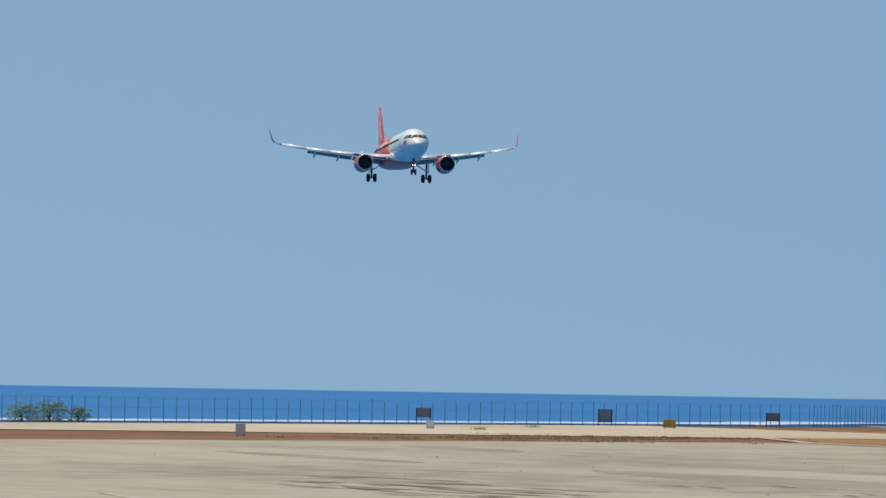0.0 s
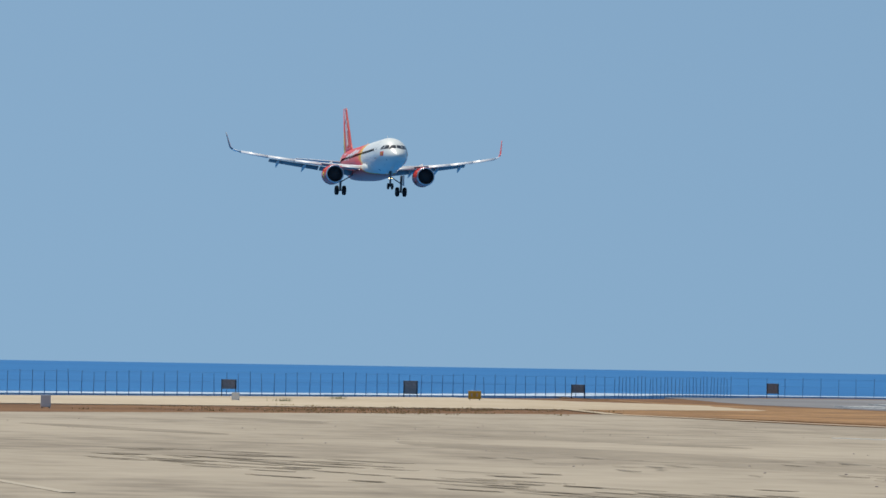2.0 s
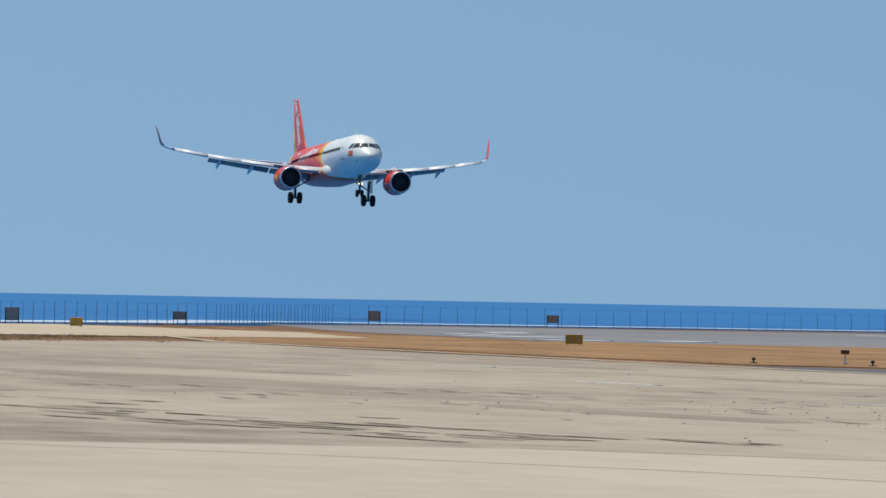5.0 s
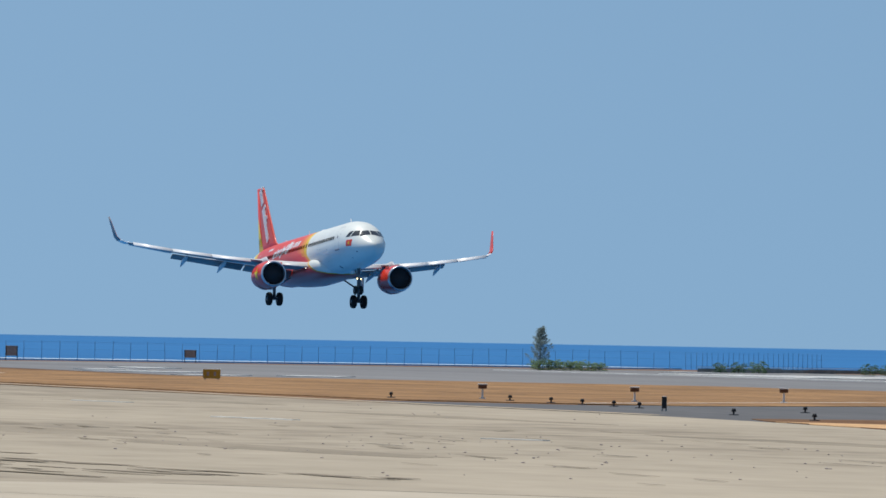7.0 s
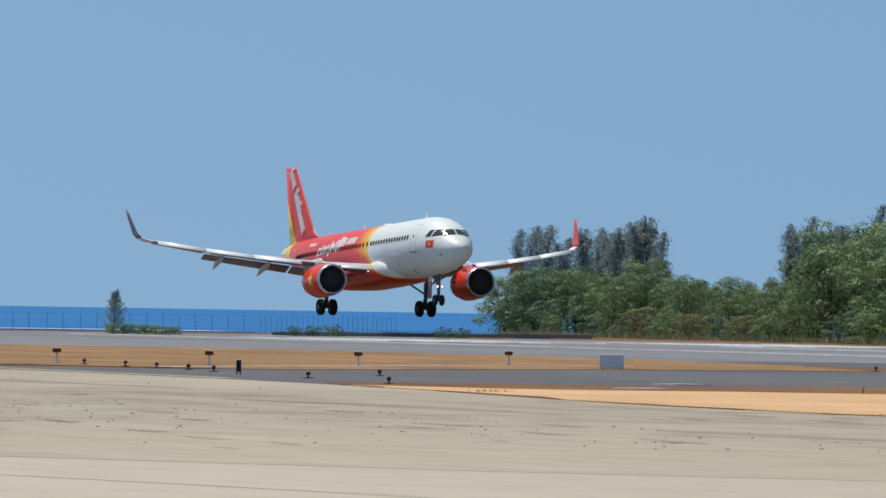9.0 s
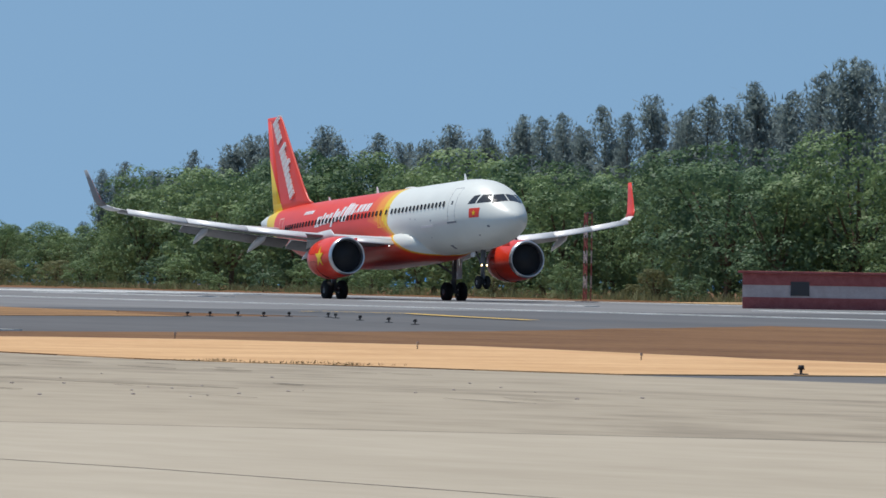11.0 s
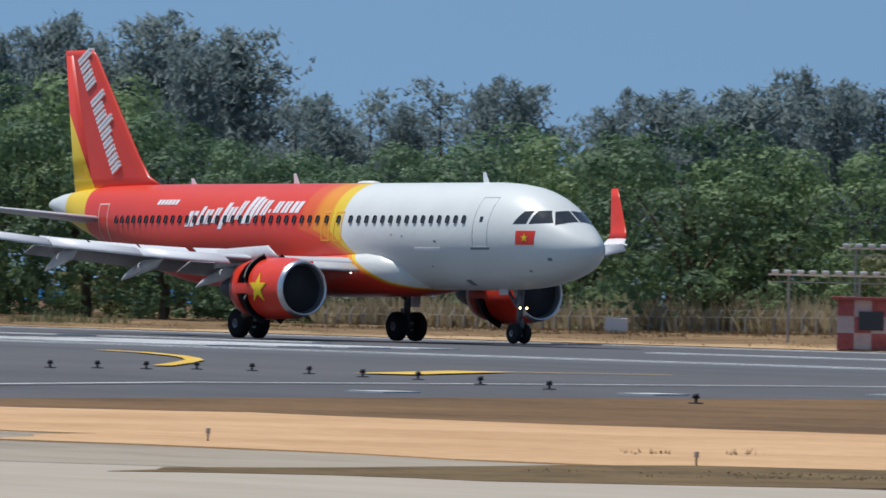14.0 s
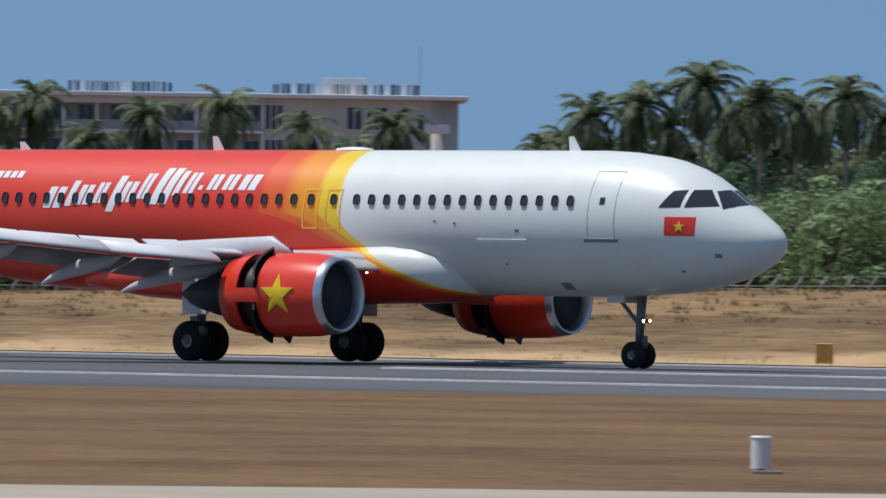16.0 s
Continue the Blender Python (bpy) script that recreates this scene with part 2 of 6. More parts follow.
PALE_ASPHALT = mottled("pale_worn_asphalt", (0.135, 0.134, 0.137), (0.215, 0.212, 0.212), 0.06, 1.5, 0.8, 0.004, (0.12, 1, 1))
sheet("runway_end", [(-576, 150), (-561, 127.6), (-470, 111.6), (-394.6, 105.6), (-385.7, 126.6), (-340, 128), (-352, 150), (-372, 185), (-392, 218.8), (-560, 218.8), (-591, 190)],
      0.028, PALE_ASPHALT, 0.3, 8, 0.25, "pale worn asphalt at the runway end", seed=11)
sheet("taxiway", [(-306, 131), (-286, 106), (-262, 82), (-268, 75.5), (-215, 71), (-108, 66), (-90, 148), (-200, 149)],
      0.035, ASPHALT, 0, 6, 0.25, "dark asphalt taxiway curving to the runway")
sheet("pavement", [(-352, 77.5), (-325, 56), (-301, 38), (-268, 0), (-200, -90), (80, -90), (80, 74), (-70, 66), (-78, 66.4), (-88, 67), (-99, 67.2), (-111, 67.0), (-126, 69.6), (-139, 71.4), (-150, 69.0), (-157, 67.6), (-165, 65.9), (-176, 66.4), (-188, 68.0), (-202, 70.2), (-216, 72.0), (-229, 73.2), (-263, 74.0), (-320, 75.5)],
      0.05, CONCRETE, 0, 6, 0.25, "weathered stained concrete apron with joints")
sheet("apron_slab", [(-112, 29), (-101, 36), (-92.4, 45), (-83.5, 51.8), (-74, 57.5), (-67.7, 60), (-63.6, 62.3), (-60.4, 64.3), (-58.4, 67.1), (-55.4, 69.4), (-53.0, 72.1), (-49.4, 75.2), (-40, 86), (-20, 110), (80, 112), (80, -60), (-120, -60)],
      0.105, PALE_CONCRETE, 0, 6, 0.25, "pale smooth concrete apron slab")
sheet("grass_verge", [(-545, 116), (-470, 107), (-403, 104), (-386, 127), (-354, 130.5), (-318, 126), (-295, 119.5), (-284, 105), (-264, 86), (-271, 78.5), (-330, 79), (-352, 78.5), (-386, 84), (-430, 100)],
      0.07, GOLD_GRASS, 0.7, 4, 0.25, "golden dry grass verge beside the runway", seed=2)
sheet("grass_island", [(-222, 74), (-224, 79.5), (-223.5, 84), (-227, 90.4), (-235, 99.2), (-244, 109), (-252, 115), (-283, 137.5), (-240, 147), (-222, 143), (-203, 134), (-186, 122.5), (-163, 101), (-152, 84), (-154, 74.5), (-150, 69.5), (-157, 67.8), (-165, 66.1), (-176, 66.6), (-188, 68.2), (-202, 70.4), (-216, 72.4)],
      0.075, DRY_GRASS, 0.6, 4, 0.25, "brown dry grass island between taxiways", seed=3)
sheet("grass_field", [(-113, 69.2), (-116, 74), (-123.5, 82.3), (-131, 98), (-136, 112), (-139, 122.5), (-135, 133), (-128, 140), (-112, 140.5), (-96, 147), (300, 147), (300, 108), (-19, 108), (-39, 86), (-49, 72), (-57, 63), (-66.5, 56), (-75.6, 60), (-78, 66), (-83, 66.5), (-92, 65.5), (-99, 68)],
      0.08, FIELD_GRASS, 0.35, 4, 0.25, "brown mown dry grass field", seed=4)
sheet("sand_patch", [(-214, 72.0), (-209, 74.5), (-208, 77), (-209, 81), (-207, 85), (-199, 88.3), (-178, 86), (-160, 86.5), (-152, 84), (-151, 78), (-149.5, 69.6), (-157, 67.9), (-165, 66.2), (-176, 66.7), (-188, 68.3), (-202, 70.5)],
      0.09, SAND, 0.5, 3, 0.2, "bare orange sand strip beside the apron", seed=5)
sheet("sand_patch", [(-111, 69.6), (-116, 77), (-112.8, 80.6), (-106, 81.2), (-101.8, 83), (-96.4, 84.0), (-93.2, 82.6), (-89.4, 81.6), (-91, 79.4), (-87, 77.2), (-88.5, 76.2), (-82.2, 74.9), (-85.5, 73.6), (-81, 72.1), (-82, 71), (-76.6, 69.6), (-72.4, 66.9), (-74, 65.2), (-79.7, 63.1), (-83.2, 62.5), (-88.0, 62.6), (-91.9, 61.7), (-95.7, 65.9), (-98.8, 65.5), (-103.8, 66.9)],
      0.095, SAND, 0.45, 1.0, 0.2, "bare orange sand patch in dry grass", seed=6)
sheet("pale_strip", [(-420, 53), (-466, 80), (-500, 101), (-445, 103), (-400, 96), (-384, 84), (-374, 66), (-361, 45), (-352, 20), (-376, 8)],
      0.085, PALE_SAND, 0.6, 5, 0.2, "pale bare sandy strip along the shore", seed=7)


SURF = mottled("white_surf", (0.28, 0.38, 0.48), (0.56, 0.62, 0.67), 0.08, 0.9, 0.7)
sheet("surf", [(-380, 2), (-431, 52), (-474, 78), (-536, 116), (-590, 136), (-611, 171), (-629, 204), (-640, 203), (-622, 168), (-600, 131), (-545, 111), (-483, 73), (-439, 47), (-388, 0)],
      0.20, SURF, 0.9, 3, 0.55, "thin line of white surf along the shore", seed=8)
sheet("grass_verge", [(-76.2, 52.6), (-78, 54.6), (-78.4, 57.5), (-79.6, 60.6), (-80.4, 64), (-78.6, 66), (-76.4, 66.8), (-73, 64.6), (-68.4, 63.0), (-66.8, 61.6), (-68.6, 60.9), (-71, 59.4), (-73.2, 55.4), (-75.2, 54.8)],
      0.118, VERGE_GRASS, 0.35, 1, 0.2, "brown weedy grass strip along the apron edge", seed=9)


def bank():
    xs = list(range(-470, 61, 5))
    ys = [220, 222, 225, 229, 233, 238, 243, 249, 258, 275, 300, 340, 420]
    verts = [(x, y, 0.03 + bank_height(x, y)) for y in ys for x in xs]
    n = len(xs)
    faces = [(j * n + i, j * n + i + 1, (j + 1) * n + i + 1, (j + 1) * n + i) for j in range(len(ys) - 1) for i in range(n - 1)]
    ob = part("grass_bank", (verts, faces), BANK_COVER, None, smooth=True)
    tagged(ob, "dry golden grass bank rising behind the runway", "ground", "", "structure")


bank()


def line(parent, name, a, b, width, mat, z=0.052, dash=None):
    """A painted stripe from a to b, with thickness of its own."""
    a, b = Vector((*a, 0)), Vector((*b, 0))
    d = (b - a).normalized()
    s = Vector((-d.y, d.x, 0)) * width / 2
    runs = [(0, (b - a).length)]
    if dash:
        runs = []
        p = 0
        while p < (b - a).length:
            runs.append((p, min(p + dash[0], (b - a).length)))
            p += dash[0] + dash[1]
    verts, faces = [], []
    for u, v in runs:
        i = len(verts)
        for zz in (z - 0.05, z):
            verts += [(*(q).xy, zz) for q in (a + d * u - s, a + d * v - s, a + d * v + s, a + d * u + s)]
        faces += [(i + 4, i + 5, i + 6, i + 7), (i, i + 1, i + 5, i + 4), (i + 1, i + 2, i + 6, i + 5), (i + 2, i + 3, i + 7, i + 6), (i + 3, i, i + 4, i + 7)]
    return part(name, (verts, faces), mat, parent)


def curve_line(parent, name, pts, width, mat, z=0.052):
    left, right = [], []
    for i, p in enumerate(pts):
        a, b = Vector(pts[max(0, i - 1)]), Vector(pts[min(len(pts) - 1, i + 1)])
        d = (b - a).normalized()
        s = Vector((-d.y, d.x)) * width / 2
        left.append((*(Vector(p) + s), z))
        right.append((*(Vector(p) - s), z))
    n = len(pts)
    return part(name, (left + right, [(i, i + 1, n + i + 1, n + i) for i in range(n - 1)]), mat, parent)


runway = bpy.data.objects["runway"]
line(runway, "edge_line", (-545, 164), (1500, 164), 0.6, WHITE_LINE)
line(runway, "edge_line", (-545, 213), (1500, 213), 0.9, WHITE_LINE)
line(runway, "centre_line", (-540, 189), (1500, 189), 0.9, WHITE_LINE, 0.052, (30, 20))
for k in range(4):
    line(runway, "touchdown_stripe", (-262, 179.5 - k * 3), (-240, 179.5 - k * 3), 1.8, WHITE_LINE)
    line(runway, "threshold_stripe", (-530, 196 + k * 3.6), (-500, 196 + k * 3.6), 1.8, WHITE_LINE)
    line(runway, "threshold_stripe", (-530, 182 - k * 3.6), (-500, 182 - k * 3.6), 1.8, WHITE_LINE)
line(runway, "aiming_stripe", (-300, 175), (-255, 175), 3.0, WHITE_LINE)
for mx, my in ((-457, 116), (-489, 126), (-409, 109), (-415, 116), (-560, 183), (-439, 112), (-480, 124), (-436, 114)):
    line(runway, "faded_mark", (mx, my - 1.1), (mx - 4.0, my + 1.1), 3.0, WHITE_LINE)
taxi = bpy.data.objects["taxiway"]
curve_line(taxi, "taxi_edge_line", [(-300, 112), (-290, 101), (-266, 83)], 0.35, WHITE_LINE)
curve_line(taxi, "taxi_edge_line", [(-133, 84), (-139.5, 93), (-146.5, 103), (-151, 115), (-155, 127), (-159, 143)], 0.3, WHITE_LINE)
curve_line(taxi, "taxi_centre_line", [(-116.3, 68.3), (-118.6, 69.5), (-121, 71.4), (-127, 77.5), (-133, 84)], 0.26, YELLOW_LINE)
curve_line(taxi, "taxi_centre_line", [(-116.9, 68.3), (-117.8, 68.5), (-118.6, 69.0), (-119.8, 70.0), (-120.6, 71.0)], 0.24, YELLOW_LINE)
curve_line(taxi, "taxi_centre_line", [(-214.7, 147.9), (-209.7, 145.9), (-201.5, 141.4), (-196.0, 138.0), (-190.4, 134.2), (-183.3, 128.8), (-176.2, 123.2)], 0.5, YELLOW_LINE)
curve_line(taxi, "hold_bar", [(-166, 122.5), (-170, 127), (-174, 131.5)], 1.5, YELLOW_LINE)
curve_line(taxi, "hold_bar", [(-174, 131.5), (-173.6, 134), (-172.6, 136.5)], 0.5, YELLOW_LINE)
for hx, hy in ((-127.5, 79.5), (-137.5, 101), (-139, 109), (-142.5, 118.5), (-146, 126), (-214, 79.6), (-228, 86)):
    line(taxi, "dash", (hx, hy), (hx - 0.5, hy + 1.3), 0.9, WHITE_LINE)
curve_line(taxi, "taxi_centre_line", [(-296, 134), (-312, 138), (-326, 142), (-333, 141), (-330, 139)], 0.6, YELLOW_LINE)

# joints and patches of the apron
apron = bpy.data.objects["pavement"]
curve_line(apron, "sand_line", [(-430, 98.8), (-386, 83.3), (-352, 77.9), (-330, 77.0), (-300, 76.0), (-263, 74.4), (-245, 73.9), (-229, 73.5)], 0.7, PALE_SAND, 0.0405)
TAR = mottled("tar_joint", (0.09, 0.08, 0.065), (0.20, 0.175, 0.14), 1.0, 9, 0.9)
curve_line(apron, "joint", [(-113, 20), (-106, 24.4), (-99, 27.4), (-95.9, 28.4), (-90, 29.6), (-84.8, 30.5), (-77.9, 31.1), (-60, 31.4)], 0.08, TAR, 0.0492)
curve_line(bpy.data.objects["apron_slab"], "joint", [(-112.2, 29), (-101.2, 36), (-92.6, 45), (-83.7, 51.8), (-74, 57.6), (-67.7, 60.1), (-63.6, 62.4), (-60.4, 64.4), (-58.4, 67.2), (-55.4, 69.5), (-53.0, 72.2), (-49.4, 75.3)], 0.22, TAR, 0.0505)
SLAB_STAIN = mottled("apron_stain", (0.205, 0.172, 0.128), (0.315, 0.268, 0.202), 0.25, 1.5, 0.95, 0, (0.4, 1.2, 1))
for k, (cx, cy, lx, ly) in enumerate(((-196, 43, 26, 2.6), (-176, 42.0, 18, 1.6), (-150, 41, 15, 1.2), (-232, 50, 22, 1.8), (-262, 66, 26, 1.6), (-214, 63, 16, 1.2), (-170, 58, 15, 0.9), (-135, 53, 8, 0.6), (-290, 52, 12, 1.4), (-245, 40, 20, 1.3))):
    pts = []
    for i in range(36):
        t = 2 * math.pi * i / 36
        r = 0.75 + 0.35 * noise.noise((math.cos(t) * 1.5, math.sin(t) * 1.5, k * 3.1))
        pts.append((cx + math.cos(t) * lx * r - 0.05 * ly, cy + math.sin(t) * ly * r + math.cos(t) * lx * r * 0.02))
    sheet("stain", pts, 0.054 + 0.0008 * k, SLAB_STAIN, 0.35, 1.2, 0.004, "", apron, 30 + k)
streak_rng = random.Random(5)
for k in range(90):
    f = streak_rng.uniform(0, 1)
    cx = -192 + 74 * f
    cy = 32.5 - 3.2 * math.sin(f * 2.6) + 3.4 * max(0, f - 0.55) + streak_rng.gauss(0, 1.5)
    lx, ly = streak_rng.uniform(1.0, 4.0), streak_rng.uniform(0.06, 0.30)
    pts = []
    for i in range(20):
        t = 2 * math.pi * i / 20
        r = 0.7 + 0.45 * noise.noise((math.cos(t) * 2.5, math.sin(t) * 2.5, k * 2.3 + 50))
        pts.append((cx + math.cos(t) * lx * r, cy + math.sin(t) * ly * r + math.cos(t) * lx * r * 0.10))
    sheet("streak", pts, 0.070 + 0.00025 * k, SLAB_STAIN, 0, 1.2, 0.003, "", apron, 80 + k)
for k in range(70):
    cx, cy = streak_rng.uniform(-188, -112), streak_rng.uniform(36, 64)
    lx, ly = streak_rng.uniform(0.5, 2.6), streak_rng.uniform(0.03, 0.12)
    pts = []
    for i in range(16):
        t = 2 * math.pi * i / 16
        r = 0.7 + 0.5 * noise.noise((math.cos(t) * 2.5, math.sin(t) * 2.5, k * 1.9 + 150))
        pts.append((cx + math.cos(t) * lx * r, cy + math.sin(t) * ly * r - math.cos(t) * lx * r * 0.06))
    sheet("streak", pts, 0.0935 + 0.0001 * k, SLAB_STAIN if k % 3 else TAR, 0, 1.2, 0.003, "", apron, 180 + k)
line(apron, "paint_line", (-158, 21.7), (-128, 20.0), 0.22, PALE_CONCRETE, 0.036)
for k, (cx, cy, lx) in enumerate(((-203, 55, 2.5), (-246, 62, 2), (-168, 51, 1))):
    line(apron, "paint_scrap", (cx - lx, cy - 0.4), (cx + lx, cy + 0.3), 0.22, WHITE_LINE, 0.040)


# ---- the airliner ----
def banded(name, expression, stops, rough=0.38):
    """Glossy aircraft paint in bands; expression(nt, x, z) gives the value that the stops divide."""
    m = material(name, (0.8, 0.8, 0.8), rough, 0, 0.5)
    nt = m.node_tree
    b = nt.nodes["Principled BSDF"]
    b.inputs["Coat Weight"].default_value = 0.12
    b.inputs["Coat Roughness"].default_value = 0.1
    tc, sep = nt.nodes.new("ShaderNodeTexCoord"), nt.nodes.new("ShaderNodeSeparateXYZ")
    nt.links.new(tc.outputs["Object"], sep.inputs[0])

    def calc(op, a, c, d=None):
        n = nt.nodes.new("ShaderNodeMath")
        n.operation = op
        for i, v in enumerate((a, c, d)):
            if v is None:
                continue
            if isinstance(v, (int, float)):
                n.inputs[i].default_value = v
            else:
                nt.links.new(v, n.inputs[i])
        return n.outputs[0]

    value = expression(calc, sep.outputs[0], sep.outputs[2])
    ramp = nt.nodes.new("ShaderNodeValToRGB")
    ramp.color_ramp.interpolation = "LINEAR"
    els = ramp.color_ramp.elements
    els[0].position, els[0].color = stops[0][0], (*stops[0][1], 1)
    els[1].position, els[1].color = stops[1][0], (*stops[1][1], 1)
    for p, c in stops[2:]:
        els.new(p).color = (*c, 1)
    nt.links.new(value, ramp.inputs[0])
    dirt = nt.nodes.new("ShaderNodeTexNoise")
    dirt.inputs["Scale"].default_value, dirt.inputs["Detail"].default_value = 0.7, 6
    nt.links.new(tc.outputs["Object"], dirt.inputs["Vector"])
    soil = nt.nodes.new("ShaderNodeMix")
    soil.data_type, soil.blend_type = "RGBA", "MULTIPLY"
    soil.inputs[7].default_value = (0.86, 0.85, 0.83, 1)
    nt.links.new(dirt.outputs[0], soil.inputs[0])
    nt.links.new(ramp.outputs[0], soil.inputs[6])
    nt.links.new(soil.outputs[2], b.inputs["Base Color"])
    return m


P_WHITE, P_YELLOW, P_ORANGE, P_FLAME, P_RED = (0.755, 0.785, 0.748), (0.86, 0.60, 0.02), (0.85, 0.30, 0.012), (0.80, 0.115, 0.018), (0.76, 0.050, 0.020)


def body_bands(calc, x, z):
    low = calc("MAXIMUM", calc("SUBTRACT", 4.3, z), 0.0)
    edge = calc("ADD", calc("POWER", low, 1.7), 3.5)
    plain = calc("DIVIDE", calc("SUBTRACT", edge, x), 25.0)
    tight = calc("MINIMUM", calc("MULTIPLY", plain, calc("ADD", calc("MULTIPLY", low, 2.2), 1.0)), 0.3)
    return calc("MAXIMUM", plain, tight)


BODY_PAINT = banded("airliner_body_paint", body_bands, [
    (0.0, P_WHITE), (0.003, P_YELLOW), (0.030, P_YELLOW), (0.034, P_ORANGE), (0.066, P_ORANGE), (0.085, P_FLAME), (0.112, P_FLAME), (0.117, P_RED),
    (0.790, P_RED), (0.793, P_YELLOW), (0.866, P_YELLOW), (0.869, P_WHITE)])
FIN_PAINT = banded("airliner_fin_paint", lambda calc, x, z: calc("ADD", calc("ADD", x, calc("MULTIPLY", calc("SUBTRACT", z, 5.6), 0.66)), 16.4),
                   [(0.0, P_YELLOW), (0.02, P_RED)])
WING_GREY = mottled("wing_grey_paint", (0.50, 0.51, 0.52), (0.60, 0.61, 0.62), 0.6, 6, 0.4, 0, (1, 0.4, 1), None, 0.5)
# darker wing grey with the shade below the wing put into it
WING_SHADE = mottled("wing_shade_grey", (0.17, 0.175, 0.185), (0.25, 0.255, 0.265), 0.6, 6, 0.45, 0, (1, 0.4, 1), None, 0.4)
RED_PAINT = mottled("red_aircraft_paint", (0.66, 0.038, 0.016), (0.78, 0.055, 0.022), 0.8, 5, 0.28, 0, (1, 1, 1), None, 0.5)
YELLOW_PAINT = material("yellow_aircraft_paint", P_YELLOW, 0.35)
WHITE_PAINT = material("white_aircraft_paint", (0.80, 0.80, 0.80), 0.35)
SILVER = material("bare_aluminium", (0.62, 0.63, 0.65), 0.28, 0.9)
GEAR_GREY = mottled("soiled_gear_grey", (0.07, 0.07, 0.075), (0.16, 0.16, 0.165), 3, 20, 0.5, 0, (1, 1, 1), None, 0.5)
TYRE = mottled("tyre_rubber", (0.012, 0.012, 0.013), (0.03, 0.03, 0.03), 3, 30, 0.85)
HUB = material("wheel_hub", (0.30, 0.30, 0.31), 0.45, 0.6)
GLASS = material("dark_cabin_glass", (0.030, 0.033, 0.040), 0.08, 0, 0.6)
INLET_DARK = material("inlet_dark", (0.02, 0.02, 0.023), 0.55)
FAN_BLADE = material("fan_titanium", (0.09, 0.09, 0.10), 0.35, 0.8)
SEAL = material("door_seal_grey", (0.20, 0.22, 0.25), 0.5)
SEAM = material("pale_seam_grey", (0.45, 0.46, 0.48), 0.5)
PALE_MARK = material("pale_door_marking", (0.82, 0.50, 0.42), 0.5)
EXIT_MARK = material("exit_outline_orange", (0.85, 0.42, 0.05), 0.45)
LAMP_GLOW = glowing("landing_light", (1.0, 0.74, 0.34), 7.0)
SOFT_GLOW = glowing("wing_light", (1.0, 0.95, 0.85), 2.0)

NOSE_X, CZ = 17.55, 4.08
# metres behind the nose; top, bottom and half width against the body axis
BODY = [(0.0, -0.44, -0.56, 0.06), (0.05, -0.32, -0.70, 0.20), (0.18, -0.16, -0.88, 0.40), (0.5, 0.10, -1.15, 0.74), (1.0, 0.43, -1.41, 1.06), (1.5, 0.76, -1.58, 1.29),
        (2.0, 1.10, -1.71, 1.47), (2.5, 1.41, -1.81, 1.61), (3.0, 1.63, -1.89, 1.73), (3.5, 1.79, -1.95, 1.81), (4.0, 1.90, -1.99, 1.87), (5.0, 2.02, -2.05, 1.94), (6.0, 2.07, -2.07, 1.975),
        (24.0, 2.07, -2.07, 1.975), (25.5, 2.07, -2.02, 1.96), (27.0, 2.07, -1.85, 1.86), (29.0, 2.06, -1.47, 1.62), (31.0, 2.04, -0.98, 1.29), (33.0, 1.99, -0.42, 0.94),
        (35.0, 1.85, 0.22, 0.59), (36.5, 1.66, 0.74, 0.34), (37.3, 1.48, 1.02, 0.20), (37.55, 1.36, 1.12, 0.10)]


def section(x):
    d = NOSE_X - x
    for a, b in zip(BODY, BODY[1:]):
        if d <= b[0]:
            f = (d - a[0]) / (b[0] - a[0])
            return [a[i] + (b[i] - a[i]) * f for i in (1, 2, 3)]
    return BODY[-1][1:]


def skin(x, z, side=-1, lift=0.0):
    """The point of the body's skin at x and height z on that side."""
    top, bottom, w = section(x)
    c, h = CZ + (top + bottom) / 2, (top - bottom) / 2
    k = max(-0.999, min(0.999, (z - c) / h))
    s = math.sqrt(1 - k * k)
    out = Vector((0, side * s / w, k / h)).normalized()
    return Vector((x, side * w * s, z)) + out * lift


def skin_patch(outline, lift=0.012, side=-1):
    """A thin piece that lies on the skin; outline: (x, z) corners of a quad."""
    p = [Vector(q) for q in outline]
    n = 7
    verts = []
    for lv in (lift, -0.02):
        for j in range(n):
            for i in range(n):
                u, v = i / (n - 1), j / (n - 1)
                q = (p[0] * (1 - u) + p[1] * u) * (1 - v) + (p[3] * (1 - u) + p[2] * u) * v
                verts.append(skin(q.x, q.y, side, lv))
    faces = [(j * n + i, j * n + i + 1, (j + 1) * n + i + 1, (j + 1) * n + i) for j in range(n - 1) for i in range(n - 1)]
    rim = [i for i in range(n)] + [j * n + n - 1 for j in range(1, n)] + [(n - 1) * n + i for i in range(n - 2, -1, -1)] + [j * n for j in range(n - 2, 0, -1)]
    faces += [(a, b, b + n * n, a + n * n) for a, b in zip(rim, rim[1:] + rim[:1])]
    return verts, faces


def joined(pieces):
    verts, faces = [], []
    for v, f in pieces:
        k = len(verts)
        verts += v
        faces += [tuple(i + k for i in q) for q in f]
    return verts, faces


def outline_frame(x0, x1, z0, z1, width, side=-1):
    """A rectangular line on the skin."""
    return joined([skin_patch([(x0, z0), (x1, z0), (x1, z0 + width), (x0, z0 + width)], 0.01, side),
                   skin_patch([(x0, z1 - width), (x1, z1 - width), (x1, z1), (x0, z1)], 0.01, side),
                   skin_patch([(x0, z0 + width), (x0 + width, z0 + width), (x0 + width, z1 - width), (x0, z1 - width)], 0.01, side),
                   skin_patch([(x1 - width, z0 + width), (x1, z0 + width), (x1, z1 - width), (x1 - width, z1 - width)], 0.01, side)])


